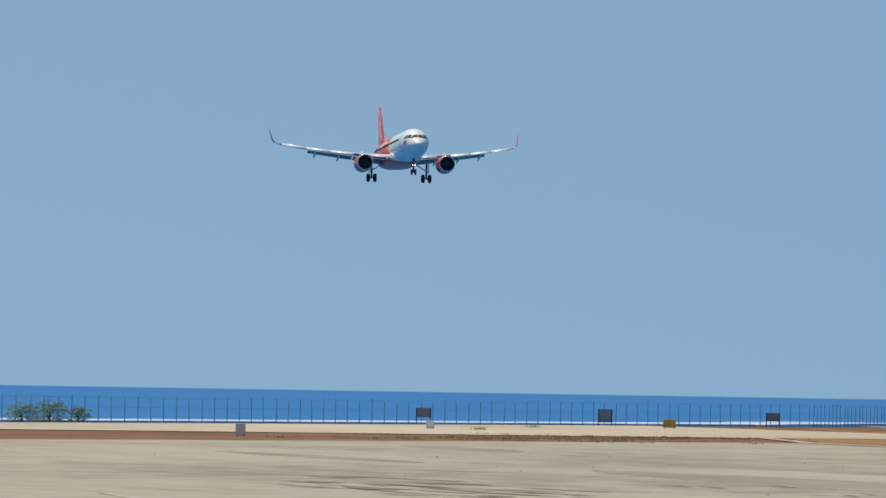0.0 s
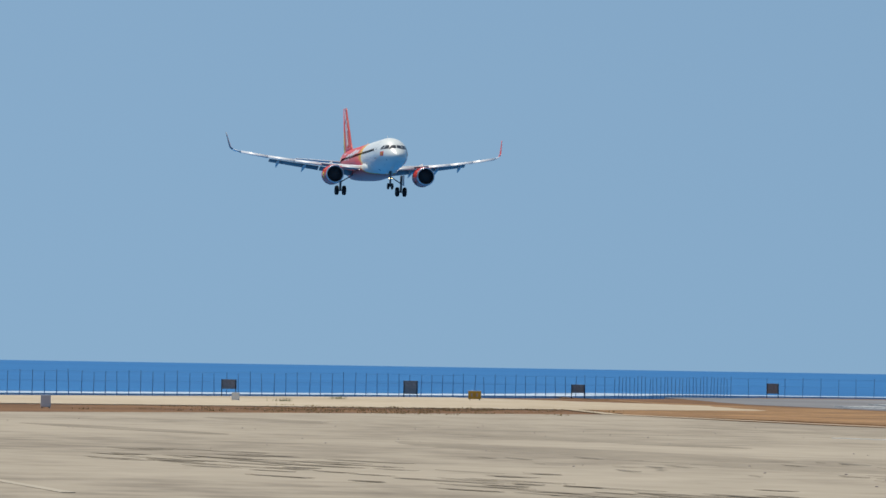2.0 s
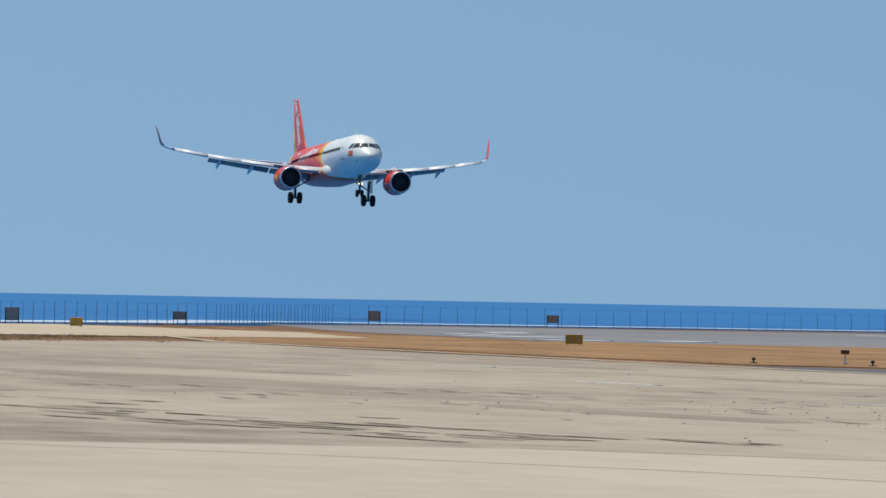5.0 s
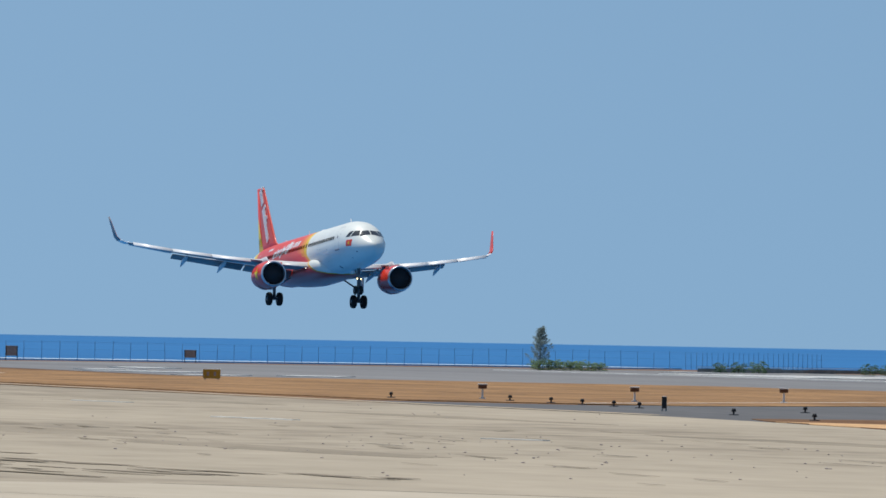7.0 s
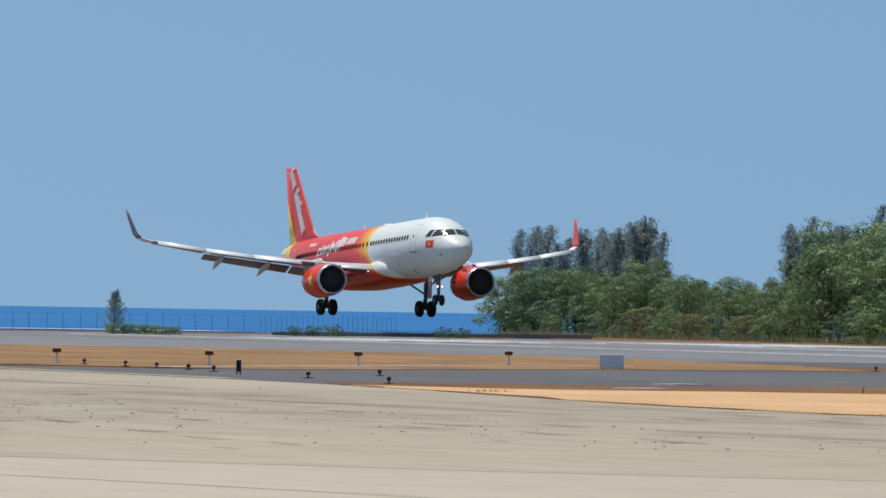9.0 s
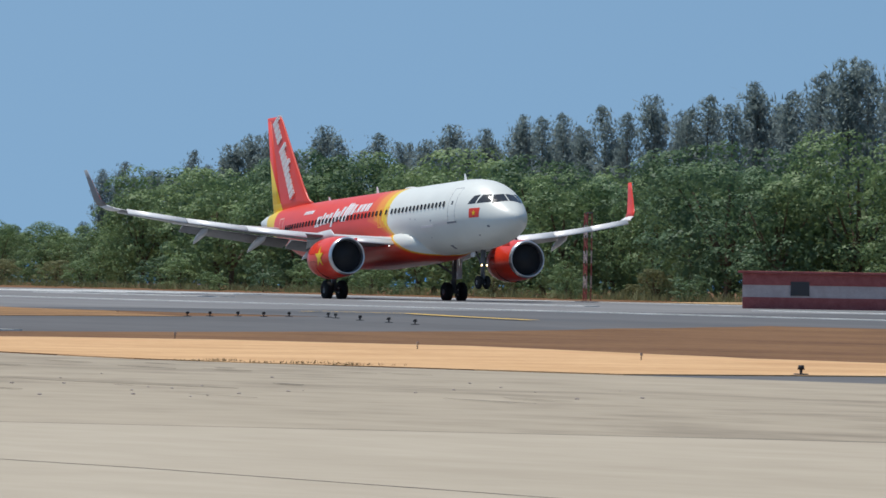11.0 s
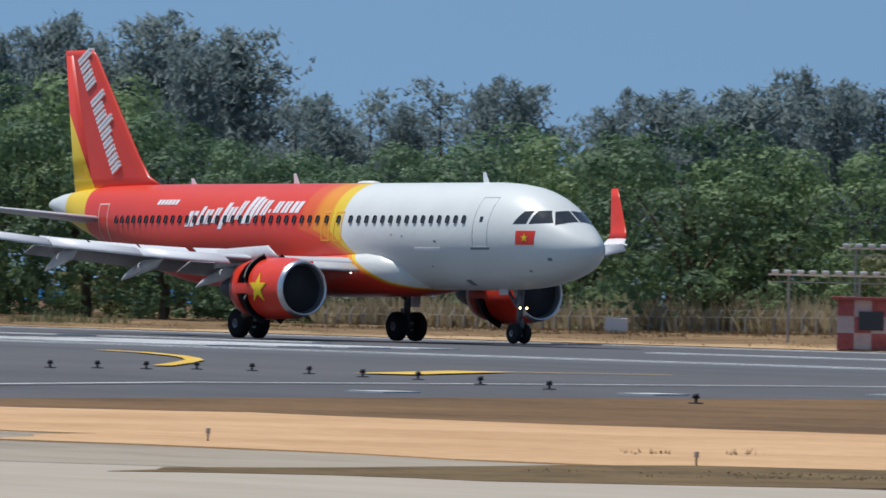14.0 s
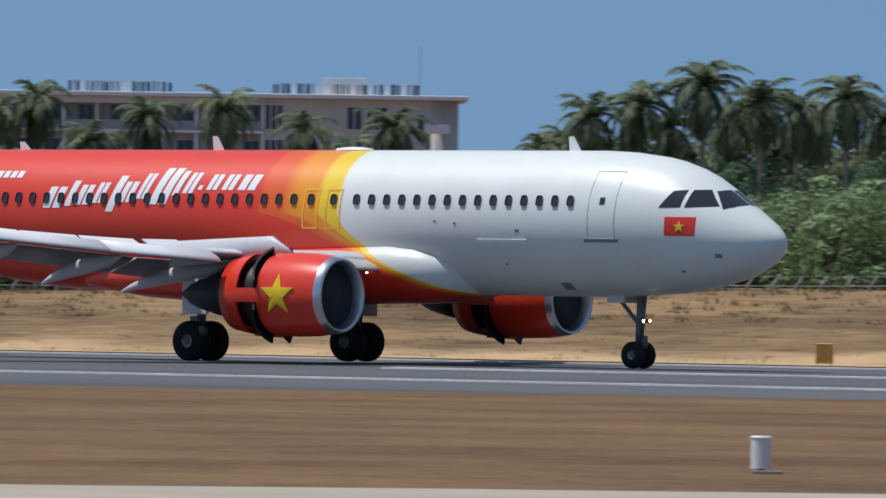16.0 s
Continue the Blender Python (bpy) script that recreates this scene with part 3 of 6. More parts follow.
def star_points(r, inner=0.40):
    return [(math.sin(i * math.pi / 5) * (r if i % 2 == 0 else r * inner), math.cos(i * math.pi / 5) * (r if i % 2 == 0 else r * inner)) for i in range(10)]


def aerofoil(le, te, thick, n=9):
    """A closed ring between the leading and the trailing edge points, thickness upwards along z or along y for the fin."""
    le, te = Vector(le), Vector(te)
    c = (te - le).length
    up = []
    for i in range(n + 1):
        s = (1 - math.cos(math.pi * i / n)) / 2
        t = thick * c * 5 * (0.2969 * math.sqrt(s) - 0.126 * s - 0.3516 * s * s + 0.2843 * s ** 3 - 0.1015 * s ** 4)
        up.append((s, t))
    return le, te, up


def foil_ring(le, te, thick, normal):
    le, te, up = aerofoil(le, te, thick)
    nv = Vector(normal)
    ring = [le + (te - le) * s + nv * (t + 0.002) for s, t in up]
    ring += [le + (te - le) * s - nv * (t * 0.8 + 0.002) for s, t in reversed(up[1:])]
    return ring


def ring_x(x, y, z, ry, rz=None, n=36, flat=0.0):
    rz = rz or ry
    out = []
    for i in range(n):
        a = 2 * math.pi * i / n
        zz = math.sin(a) * rz
        if zz < 0:
            zz *= 1 - flat
        out.append((x, y + math.cos(a) * ry, z + zz))
    return out


def wheel(parent, name, at, radius, width):
    """A tyre with rounded shoulders round a hub."""
    prof = [(0.50, 0.32), (0.50, 0.62), (0.46, 0.86), (0.30, 0.985), (0.0, 1.0), (-0.30, 0.985), (-0.46, 0.86), (-0.50, 0.62), (-0.50, 0.32)]
    n = 28
    rings = [[(math.cos(2 * math.pi * i / n) * r * radius, w * width, math.sin(2 * math.pi * i / n) * r * radius) for i in range(n)] for w, r in prof]
    tyre_ob = part(name, loft(rings, True, False), TYRE, parent, "black rubber tyre", True, at)
    hub = [[(math.cos(2 * math.pi * i / n) * r * radius, w * width, math.sin(2 * math.pi * i / n) * r * radius) for i in range(n)]
           for w, r in [(0.30, 0.02), (0.33, 0.20), (0.44, 0.24), (0.46, 0.58), (0.38, 0.62), (-0.38, 0.62), (-0.46, 0.58), (-0.44, 0.24), (-0.33, 0.20), (-0.30, 0.02)]]
    part("rim", loft(hub), HUB, tyre_ob, "grey metal rim", True)
    return tyre_ob


def wing(plane, s):
    """One wing with its flaps, slats, spoilers, fairings and upturned tip; s is -1 on the near side."""
    def at(y, f):
        # stations of the planform: leading edge x, trailing edge x, height
        t = (y - 1.6) / 14.6
        le = 5.35 - 7.5 * t
        te = -1.1 if y < 6.4 else -1.1 - 2.65 * (y - 6.4) / 9.8
        z = 2.95 + 1.05 * t + 0.95 * t * t
        return Vector((le + (te - le) * f, s * y, z - 0.10 * f * (1 - t)))

    def chord(y):
        return (at(y, 1) - at(y, 0)).length

    def foil(ys, f0, f1, th):
        return loft([foil_ring(at(y, f0), at(y, f1), th if not callable(th) else th(y), (0, 0, 1)) for y in ys])

    ys = [1.2, 1.9, 3.2, 4.8, 6.4, 8.5, 11, 13.5, 16.2]
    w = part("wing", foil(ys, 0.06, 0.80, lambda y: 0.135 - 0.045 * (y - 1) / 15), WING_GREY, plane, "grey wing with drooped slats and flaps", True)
    # downward faces take the dark grey: underside shade as colour
    w.data.materials.append(WING_SHADE)
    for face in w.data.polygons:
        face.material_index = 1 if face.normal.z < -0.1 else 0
    # sharklet: a blend that turns upwards
    rings = []
    for i in range(9):
        f = i / 8
        a = min(1.0, f * 2.2) * radians(76)
        y = 16.2 + 0.75 * math.sin(a) / math.sin(radians(76)) * min(1, f * 2.2) + max(0, f - 0.45) * 0.75
        z = at(16.2, 0).z + (0.55 * (1 - math.cos(a)) if f < 0.45 else 0.55 * (1 - math.cos(radians(76))) + (f - 0.45) / 0.55 * 2.0)
        le_x = -2.12 - 2.45 * f ** 1.05
        te_x = -3.75 - 1.28 * f
        normal = (0, -s * math.sin(a), math.cos(a))
        rings.append(foil_ring((le_x, s * y, z), (te_x, s * y, z), 0.09, normal))
    part("wing_tip", loft(rings[:4]), WHITE_PAINT, w, "white curved wing tip", True)
    tip = part("sharklet", loft(rings[3:]), RED_PAINT, w, "upturned wing tip, red inside, outside painted shade grey", True)
    # outer face: shade on the pale paint, painted as dark grey
    tip.data.materials.append(WING_SHADE)
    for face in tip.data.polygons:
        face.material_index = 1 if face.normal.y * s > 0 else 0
    # slats, dropped forward of the leading edge
    for y0, y1 in ((2.1, 4.7), (6.7, 9.7), (9.75, 12.8), (12.85, 15.9)):
        rr = []
        for y in (y0, y1):
            c = chord(y)
            le = at(y, 0) + Vector((0.16, 0, -0.16 - 0.02 * c))
            te = at(y, 0.125) + Vector((0.12, 0, 0.10))
            rr.append(foil_ring(le, te, 0.20, (0, 0, 1)))
        part("slat", loft(rr), WHITE_PAINT if y0 > 6 else WING_GREY, w, "extended pale slat", True)
    # flaps, lowered behind the trailing edge, coloured dark for the wing's shade
    for y0, y1 in ((1.95, 6.3), (6.45, 12.3)):
        rr = []
        for y in (y0, y1):
            c = chord(y)
            le = at(y, 0.80) + Vector((-0.10, 0, -0.10))
            rr.append(foil_ring(le, le + Vector((-0.17 * c - 0.35, 0, -0.07 * c - 0.16)), 0.13, (0, 0, 1)))
        part("flap", loft(rr), WING_SHADE, w, "lowered grey flap", True)
    rr = [foil_ring(at(y, 0.79), at(y, 1.0) + Vector((0, 0, -0.04)), 0.06, (0, 0, 1)) for y in (12.4, 15.9)]
    part("aileron", loft(rr), WING_GREY, w, "", True)
    # flap track fairings
    for y in (5.0, 8.3, 11.4):
        c = chord(y)
        rr = []
        for f, r, dz in ((0.36, 0.03, -0.20), (0.5, 0.19, -0.34), (0.72, 0.25, -0.46), (0.95, 0.20, -0.66), (1.12, 0.10, -0.86), (1.2, 0.02, -0.98)):
            p = at(y, f)
            rr.append([(p.x, p.y + math.cos(a) * r * 0.7, p.z + dz + math.sin(a) * r) for a in (2 * math.pi * i / 10 for i in range(10))])
        part("flap_track_fairing", loft(rr), WING_GREY, w, "grey canoe-shaped fairing", True)
    # spoilers that rise after touchdown
    for y0, y1 in ((4.9, 6.3), (6.6, 8.4), (8.5, 10.3), (10.4, 12.2)):
        h0, h1 = at(y0, 0.66) + Vector((0, 0, 0.115 * (1 - y0 / 30))), at(y1, 0.66) + Vector((0, 0, 0.115 * (1 - y1 / 30)))
        mid = (h0 + h1) / 2
        verts = []
        for h, y in ((h0, y0), (h1, y1)):
            c = min(chord(y) * 0.15, 0.75)
            for dx, dz in ((0, 0.0), (-c, -0.02), (-c, 0.015), (0, 0.04)):
                verts.append(h - mid + Vector((dx, 0, dz)))
        sp = part("spoiler", (verts, [(0, 1, 2, 3), (4, 5, 6, 7), (0, 1, 5, 4), (1, 2, 6, 5), (2, 3, 7, 6), (3, 0, 4, 7)]), WHITE_PAINT, w, "pale wing spoiler panel", False, tuple(mid))
        SPOILERS.append((sp, mid, (h1 - h0) * s))
    WINGS.append((w, s))
    part("wing_light", box_bm((0.06, 0.10, 0.06), (at(2.4, 0).x - 0.1, s * 2.4, at(2.4, 0).z - 0.35), 0.03), SOFT_GLOW, w, "lit wing root light")


def engine(plane, s):
    cy, cz, x0 = s * 5.65, 1.93, 6.43
    n = 40
    # profile: x, outer radius
    fwd = [(x0, 1.02), (x0 - 0.06, 1.07), (x0 - 0.25, 1.12)]
    nac = [(x0 - 0.25, 1.12), (x0 - 0.8, 1.19), (x0 - 1.5, 1.21), (x0 - 2.18, 1.20)]
    inner = [(x0, 1.02), (x0 - 0.10, 0.97), (x0 - 0.35, 0.92), (x0 - 1.1, 0.90)]
    lip = [ring_x(x, cy, cz, r, r, n, 0.04) for x, r in (inner[2], inner[1], fwd[0], fwd[1], fwd[2])]
    e = part("engine_cowl", loft([ring_x(x, cy, cz, r, r, n, 0.04) for x, r in nac], True, False), RED_PAINT, plane, "red engine cowl with a bright metal lip", True)
    part("inlet_lip", loft(lip, True, False), SILVER, e, "bare metal inlet lip", True)
    part("inlet_duct", loft([ring_x(x, cy, cz, r, r, n, 0.04) for x, r in (inner[2], inner[3])] + [ring_x(x0 - 1.1, cy, cz, 0.3, 0.3, n)], True, True), INLET_DARK, e, "dark inlet", True)
    bl = bmesh.new()
    for i in range(22):
        a = 2 * math.pi * i / 22
        m = Matrix.Translation((x0 - 1.0, cy, cz)) @ Matrix.Rotation(a, 4, "X") @ Matrix.Translation((0, 0, 0.55)) @ Matrix.Rotation(0.7, 4, "Z") @ Matrix.Diagonal((0.02, 0.16, 0.66, 1))
        bmesh.ops.create_cube(bl, size=1, matrix=m)
    part("fan_blades", bl, FAN_BLADE, e, "dark fan blades")
    part("spinner", loft([ring_x(x, cy, cz, r, r, 20) for x, r in ((x0 - 0.62, 0.01), (x0 - 0.75, 0.12), (x0 - 0.95, 0.24), (x0 - 1.1, 0.28))]), DARK_METAL, e, "", True)
    # the dark works under the reverser and the nozzle behind
    part("reverser_duct", loft([ring_x(x, cy, cz, r, r, 28) for x, r in ((x0 - 2.1, 1.0), (x0 - 3.7, 0.86))]), BLACK_PANEL, e, "dark reverser opening", True)
    part("core_nozzle", loft([ring_x(x, cy, cz, r, r, 28) for x, r in ((x0 - 3.4, 0.72), (x0 - 4.3, 0.60), (x0 - 5.0, 0.42), (x0 - 5.3, 0.30), (x0 - 5.7, 0.04))]), DARK_METAL, e, "dark exhaust nozzle", True)
    part("rear_cowl", loft([ring_x(x, cy, cz, r, r, n, 0.03) for x, r in ((x0 - 2.92, 1.165), (x0 - 3.3, 1.11), (x0 - 3.62, 1.04), (x0 - 3.62, 1.00), (x0 - 3.3, 1.06), (x0 - 2.92, 1.10))], True, False), RED_PAINT, e, "red tapered rear cowl ring", True)

    def shell(a0, a1, xa, xb, ra, rb, thick, k=7):
        """A curved panel between two angles round the engine; outer face first."""
        vs = []
        for x, r in ((xa, ra), (xb, rb), (xb, rb - thick), (xa, ra - thick)):
            vs += [Vector((x, math.cos(a0 + (a1 - a0) * i / (k - 1)) * r, math.sin(a0 + (a1 - a0) * i / (k - 1)) * r)) for i in range(k)]
        fs = [(j * k + i, j * k + i + 1, ((j + 1) % 4) * k + i + 1, ((j + 1) % 4) * k + i) for j in range(4) for i in range(k - 1)]
        return vs, fs + [(0, k, 2 * k, 3 * k), (k - 1, 2 * k - 1, 3 * k - 1, 4 * k - 1)]

    hinge_x = x0 - 2.92
    for q in range(4):
        mid = math.pi / 2 * q
        part("cowl_beam", shell(mid - 0.17, mid + 0.17, x0 - 2.95, x0 - 2.15, 1.17, 1.20, 0.08), RED_PAINT, e, "").location = (0, cy, cz)
        c = mid + math.pi / 4
        vs, fs = shell(c - 0.60, c + 0.60, 0.0, 0.735, 1.165, 1.20, 0.06)
        pivot = Vector((0.52, math.cos(c) * 1.14, math.sin(c) * 1.14))
        door = part("reverser_door", ([v - pivot for v in vs], fs), RED_PAINT, plane, "red pivoting reverser door", False, (hinge_x + 0.52, cy + pivot.y, cz + pivot.z))
        door.data.materials.append(INLET_DARK)
        for face in door.data.polygons:
            face.material_index = 0 if face.normal.dot(Vector((0, pivot.y, pivot.z))) > 0.5 else 1
        DOORS.append((door, Vector((hinge_x + 0.52, cy + pivot.y, cz + pivot.z)), Vector((0, -math.sin(c), math.cos(c)))))
    # pylon
    rr = [foil_ring((x0 - 1.6 - 0.9 * f, cy, cz + 1.12 + 0.55 * f), (x0 - 6.2 + 0.2 * f, cy, cz + 0.75 + 0.75 * f), 0.05, (0, 1, 0)) for f in (0, 0.5, 1)]
    part("pylon", loft(rr), WING_GREY, e, "grey pylon", True)
    # star on the outer cowl, laid round it
    for side in ((s,) if s < 0 else ()):
        pts = star_points(0.62)
        rings = []
        for k in (1.0, 1.0, 0.8, 0.6, 0.4, 0.2, 0.03):
            r = 1.215 + (0.016 if rings else -0.02)
            rings.append([(x0 - 1.45 + u * k * 0.95, cy + side * math.cos(v * k / 1.2) * r, cz + 0.02 + math.sin(v * k / 1.2) * r) for u, v in pts])
        vs, fs = loft(rings)
        part("star", (vs, fs), YELLOW_PAINT, e, "yellow five-pointed star")
    part("strake", box_bm((1.0, 0.03, 0.28), (x0 - 1.2, cy - s * 0.86, cz + 0.95), 0.01), RED_PAINT, e)


def main_gear(plane, s):
    y = s * 3.79
    g = part("gear_leg", rod_bm((0, y, 0.58), (0.05, y + s * 0.02, 2.6), 0.13, 0.15, 14), GEAR_GREY, plane, "grey main landing gear leg", True)
    part("gear_axle", rod_bm((0, y - 0.6, 0.58), (0, y + 0.6, 0.58), 0.09, None, 10), GEAR_GREY, g)
    part("side_brace", rod_bm((0.05, y, 1.6), (0.1, y - s * 1.5, 2.5), 0.07, None, 8), GEAR_GREY, g)
    part("torque_link", box_bm((0.32, 0.08, 0.5), (-0.22, y, 1.05), 0.02), GEAR_GREY, g)
    part("gear_door", box_bm((0.95, 0.04, 1.3), (0.02, y + s * 0.30, 2.0), 0.02), WHITE_PAINT, g, "white leg door")
    GEAR.append((g, 0.26))
    for dy in (-0.46, 0.46):
        wheel(g, "wheel", (0, y + dy, 0.585), 0.585, 0.43)


def nose_gear(plane):
    x = 12.64
    g = part("nose_gear_leg", rod_bm((x, 0, 0.38), (x + 0.12, 0, 2.4), 0.11, 0.15, 12), GEAR_GREY, plane, "grey nose gear leg", True)
    part("gear_axle", rod_bm((x, -0.36, 0.38), (x, 0.36, 0.38), 0.06, None, 8), GEAR_GREY, g)
    part("drag_brace", rod_bm((x + 0.05, 0, 1.2), (x - 1.0, 0, 2.3), 0.06, None, 8), GEAR_GREY, g)
    part("torque_link", box_bm((0.25, 0.07, 0.36), (x + 0.17, 0, 0.75), 0.02), GEAR_GREY, g)
    GEAR.append((g, 0.18))
    for dy in (-0.25, 0.25):
        wheel(g, "wheel", (x, dy, 0.385), 0.385, 0.24)
    for dy in (-0.95, 0.95):
        part("gear_door", box_bm((0.6, 0.03, 0.26), (x - 0.55, dy * 0.36, 1.98), 0.01), WING_GREY, g, "white nose gear door")
    for dy, dz in ((-0.16, 1.35), (0.16, 1.35)):
        lamp = part("landing_lamp", rod_bm((x + 0.12, dy, dz), (x + 0.26, dy, dz), 0.05, 0.08, 14), GEAR_GREY, g, "lit landing lamp")
        part("lamp_glass", rod_bm((x + 0.262, dy, dz), (x + 0.275, dy, dz), 0.045, None, 14), LAMP_GLOW, lamp, "glowing lamp glass")


SPOILERS, DOORS, WINGS, GEAR = [], [], [], []


def airliner():
    plane = new("airplane")
    tagged(plane, "red yellow and white twin-engine passenger jet with gear down", "airplane")
    # body
    n = 48
    xs = [NOSE_X - b[0] for b in BODY]
    xs = sorted(set(xs + [NOSE_X - 6 - i for i in range(1, 18)]), reverse=True)
    rings = []
    for x in xs:
        top, bottom, w = section(x)
        c, h = CZ + (top + bottom) / 2, (top - bottom) / 2
        rings.append([(x, math.cos(2 * math.pi * i / n) * w, c + math.sin(2 * math.pi * i / n) * h) for i in range(n)])
    body = part("fuselage", loft(rings), BODY_PAINT, plane, "white front and red rear divided by yellow sweep", True)
    # belly fairing
    fair = []
    for x, w, zt, zb in ((7.5, 0.9, 2.7, 2.08), (7.3, 1.55, 3.1, 1.98), (6.8, 2.0, 3.38, 1.88), (6.1, 2.16, 3.58, 1.78), (5.2, 2.24, 3.66, 1.74), (2, 2.3, 3.5, 1.68), (-2, 2.25, 3.2, 1.68), (-4.2, 2.0, 3.0, 1.80), (-6.0, 1.3, 2.7, 2.02), (-7.2, 0.5, 2.4, 2.2)):
        c, h = (zt + zb) / 2, (zt - zb) / 2
        fair.append([(x, math.copysign(abs(math.cos(a)) ** 0.75, math.cos(a)) * w, c + math.copysign(abs(math.sin(a)) ** 0.75, math.sin(a)) * h) for a in (2 * math.pi * i / 32 for i in range(32))])
    part("belly_fairing", loft(fair), BODY_PAINT, plane, "rounded wing root fairing", True)
    # fin and rudder
    rows = [((-11.4, 5.95), (-18.2, 5.75), 0.040), ((-12.7, 6.45), (-18.3, 6.4), 0.060), ((-13.5, 7.3), (-18.45, 7.3), 0.072), ((-16.75, 11.45), (-19.05, 11.45), 0.08), ((-17.1, 11.66), (-19.1, 11.66), 0.05)]
    fin = [foil_ring((a[0], 0, a[1]), (b[0], 0, b[1]), t, (0, 1, 0)) for a, b, t in rows]
    fin_ob = part("tail_fin", loft(fin), FIN_PAINT, plane, "red tail fin with yellow rear", True)
    rud = []
    for a, b, t in rows[1:4]:
        le, te, up = aerofoil((a[0], 0, a[1]), (b[0], 0, b[1]), t)
        keep = [(k, h) for k, h in up if k > 0.70]
        rud.append([le + (te - le) * k + Vector((0, h + 0.008, 0)) for k, h in keep] + [le + (te - le) * k - Vector((0, h * 0.8 + 0.008, 0)) for k, h in reversed(keep)])
    part("rudder", loft(rud), FIN_PAINT, plane, "red and yellow rudder", True)
    for s in (-1, 1):
        st = [foil_ring((-14.6 - 2.75 * k, s * (0.5 + 5.7 * k), 4.68 + 0.52 * k), (-18.3 - 0.85 * k, s * (0.5 + 5.7 * k), 4.68 + 0.52 * k), 0.09, (0, 0, 1)) for k in (0, 0.5, 0.97, 1.0)]
        part("tailplane", loft(st), WING_GREY, plane, "grey tailplane", True)
        wing(plane, s)
        engine(plane, s)
        main_gear(plane, s)
    nose_gear(plane)
    # fin lettering as plain slanted bars
    bars = []
    for k in range(14):
        if k == 9:
            continue
        f = k / 13
        z0 = 6.55 + 4.45 * f
        xc = -15.15 - 2.72 * f
        wide = (0.92 if k in (5, 8, 13) else (0.56 if k < 4 else 0.66)) * (1 - 0.12 * f)
        for side in (-1, 1):
            y = side * (0.235 - 0.105 * f)
            for o0, o1, c0, c1 in ((0.0, 0.44, 0.0, 1.0), (0.66, 1.10, 0.0, 1.0)):
                q = [(xc - 0.13 * o + wide * c, z0 + 0.22 * o + wide * 0.62 * c) for o, c in ((o0, c0), (o1, c0), (o1, c1), (o0, c1))]
                vs = [(px, y, pz) for px, pz in q] + [(px, 0, pz) for px, pz in q]
                bars.append((vs, [(0, 1, 2, 3), (0, 1, 5, 4), (1, 2, 6, 5), (2, 3, 7, 6), (3, 0, 4, 7)]))
    part("fin_marking", joined(bars), WHITE_PAINT, fin_ob, "white slanted marking bars")
    # body lettering as plain slanted bars
    for side in (-1, 1):
        bars, x = [], 0.35
        for i, (w, z0, z1) in enumerate([(0.62, 4.95, 5.40), (0.42, 4.95, 5.40), (0.38, 4.95, 5.40), (0.14, 4.95, 5.08), (0.36, 4.85, 5.45), (0.20, 4.78, 5.50), (0.62, 4.52, 5.58), (0.34, 4.68, 5.42), (0.46, 4.58, 5.18), (0.26, 4.30, 5.35), (0.36, 4.55, 5.15), (0.46, 4.50, 5.08), (0.22, 4.46, 5.20), (0.62, 4.40, 5.02)]):
            lean = 0.32 * (z1 - z0)
            t = min(0.28, w * 0.43)
            for x1 in ((x, x - w + t) if w > 0.3 else (x,)):
                t1 = t if w > 0.3 else w
                bars.append(skin_patch([(x1 - t1, z0), (x1, z0), (x1 + lean, z1), (x1 - t1 + lean, z1)], 0.012, side))
            x -= w + 0.17
        part("body_marking", joined(bars), WHITE_PAINT, body, "white slanted marking bars")
        for i in range(6):
            part("registration_bar", skin_patch([(-8.6 - 0.27 * i, 5.28), (-8.4 - 0.27 * i, 5.28), (-8.35 - 0.27 * i, 5.48), (-8.55 - 0.27 * i, 5.48)], 0.012, side), WHITE_PAINT, body)
        # doors
        part("door_outline", outline_frame(12.15, 13.05, 3.62, 5.55, 0.025, side), SEAM, body, "front passenger door seam")
        part("door_sill", skin_patch([(12.05, 3.55), (13.15, 3.55), (13.15, 3.64), (12.05, 3.64)], 0.03, side), SEAL, body)
        part("door_window", skin_patch([(12.52, 4.60), (12.68, 4.60), (12.68, 4.80), (12.52, 4.80)], 0.012, side), GLASS, body)
        part("door_outline", outline_frame(-14.9, -14.0, 3.55, 5.35, 0.06, side), PALE_MARK, body, "rear door outline")
        for cx in (3.28, 2.47):
            part("exit_outline", outline_frame(cx - 0.27, cx + 0.27, 3.85, 5.0, 0.05, side), EXIT_MARK, body, "yellow overwing exit outline")
        part("service_panel", skin_patch([(8.35, 3.49), (10.05, 3.49), (10.05, 3.60), (8.35, 3.60)], 0.02, side), WHITE_PAINT, body, "white panel line")
        for px, pz, r in ((9.75, 3.85, 0.07), (10.9, 2.3, 0.16), (14.95, 2.75, 0.05), (16.1, 3.2, 0.09), (7.6, 4.05, 0.04), (6.9, 4.1, 0.04), (9.2, 2.9, 0.04)):
            part("port", skin_patch([(px - r, pz - r * 0.6), (px + r, pz - r * 0.6), (px + r, pz + r * 0.6), (px - r, pz + r * 0.6)], 0.012, side), SEAL, body)
        # flag beside the cockpit
        fl = part("flag", skin_patch([(NOSE_X - 2.93, 3.74), (NOSE_X - 2.06, 3.74), (NOSE_X - 2.06, 4.27), (NOSE_X - 2.93, 4.27)], 0.012, side), RED_PAINT, body, "red flag panel with yellow star")
        pts = [(NOSE_X - 2.50 + u, 4.0 + v) for u, v in [(0, 0)] + star_points(0.17)]
        vs = [skin(px, pz, side, 0.024) for px, pz in pts] + [skin(px, pz, side, 0.0) for px, pz in pts]
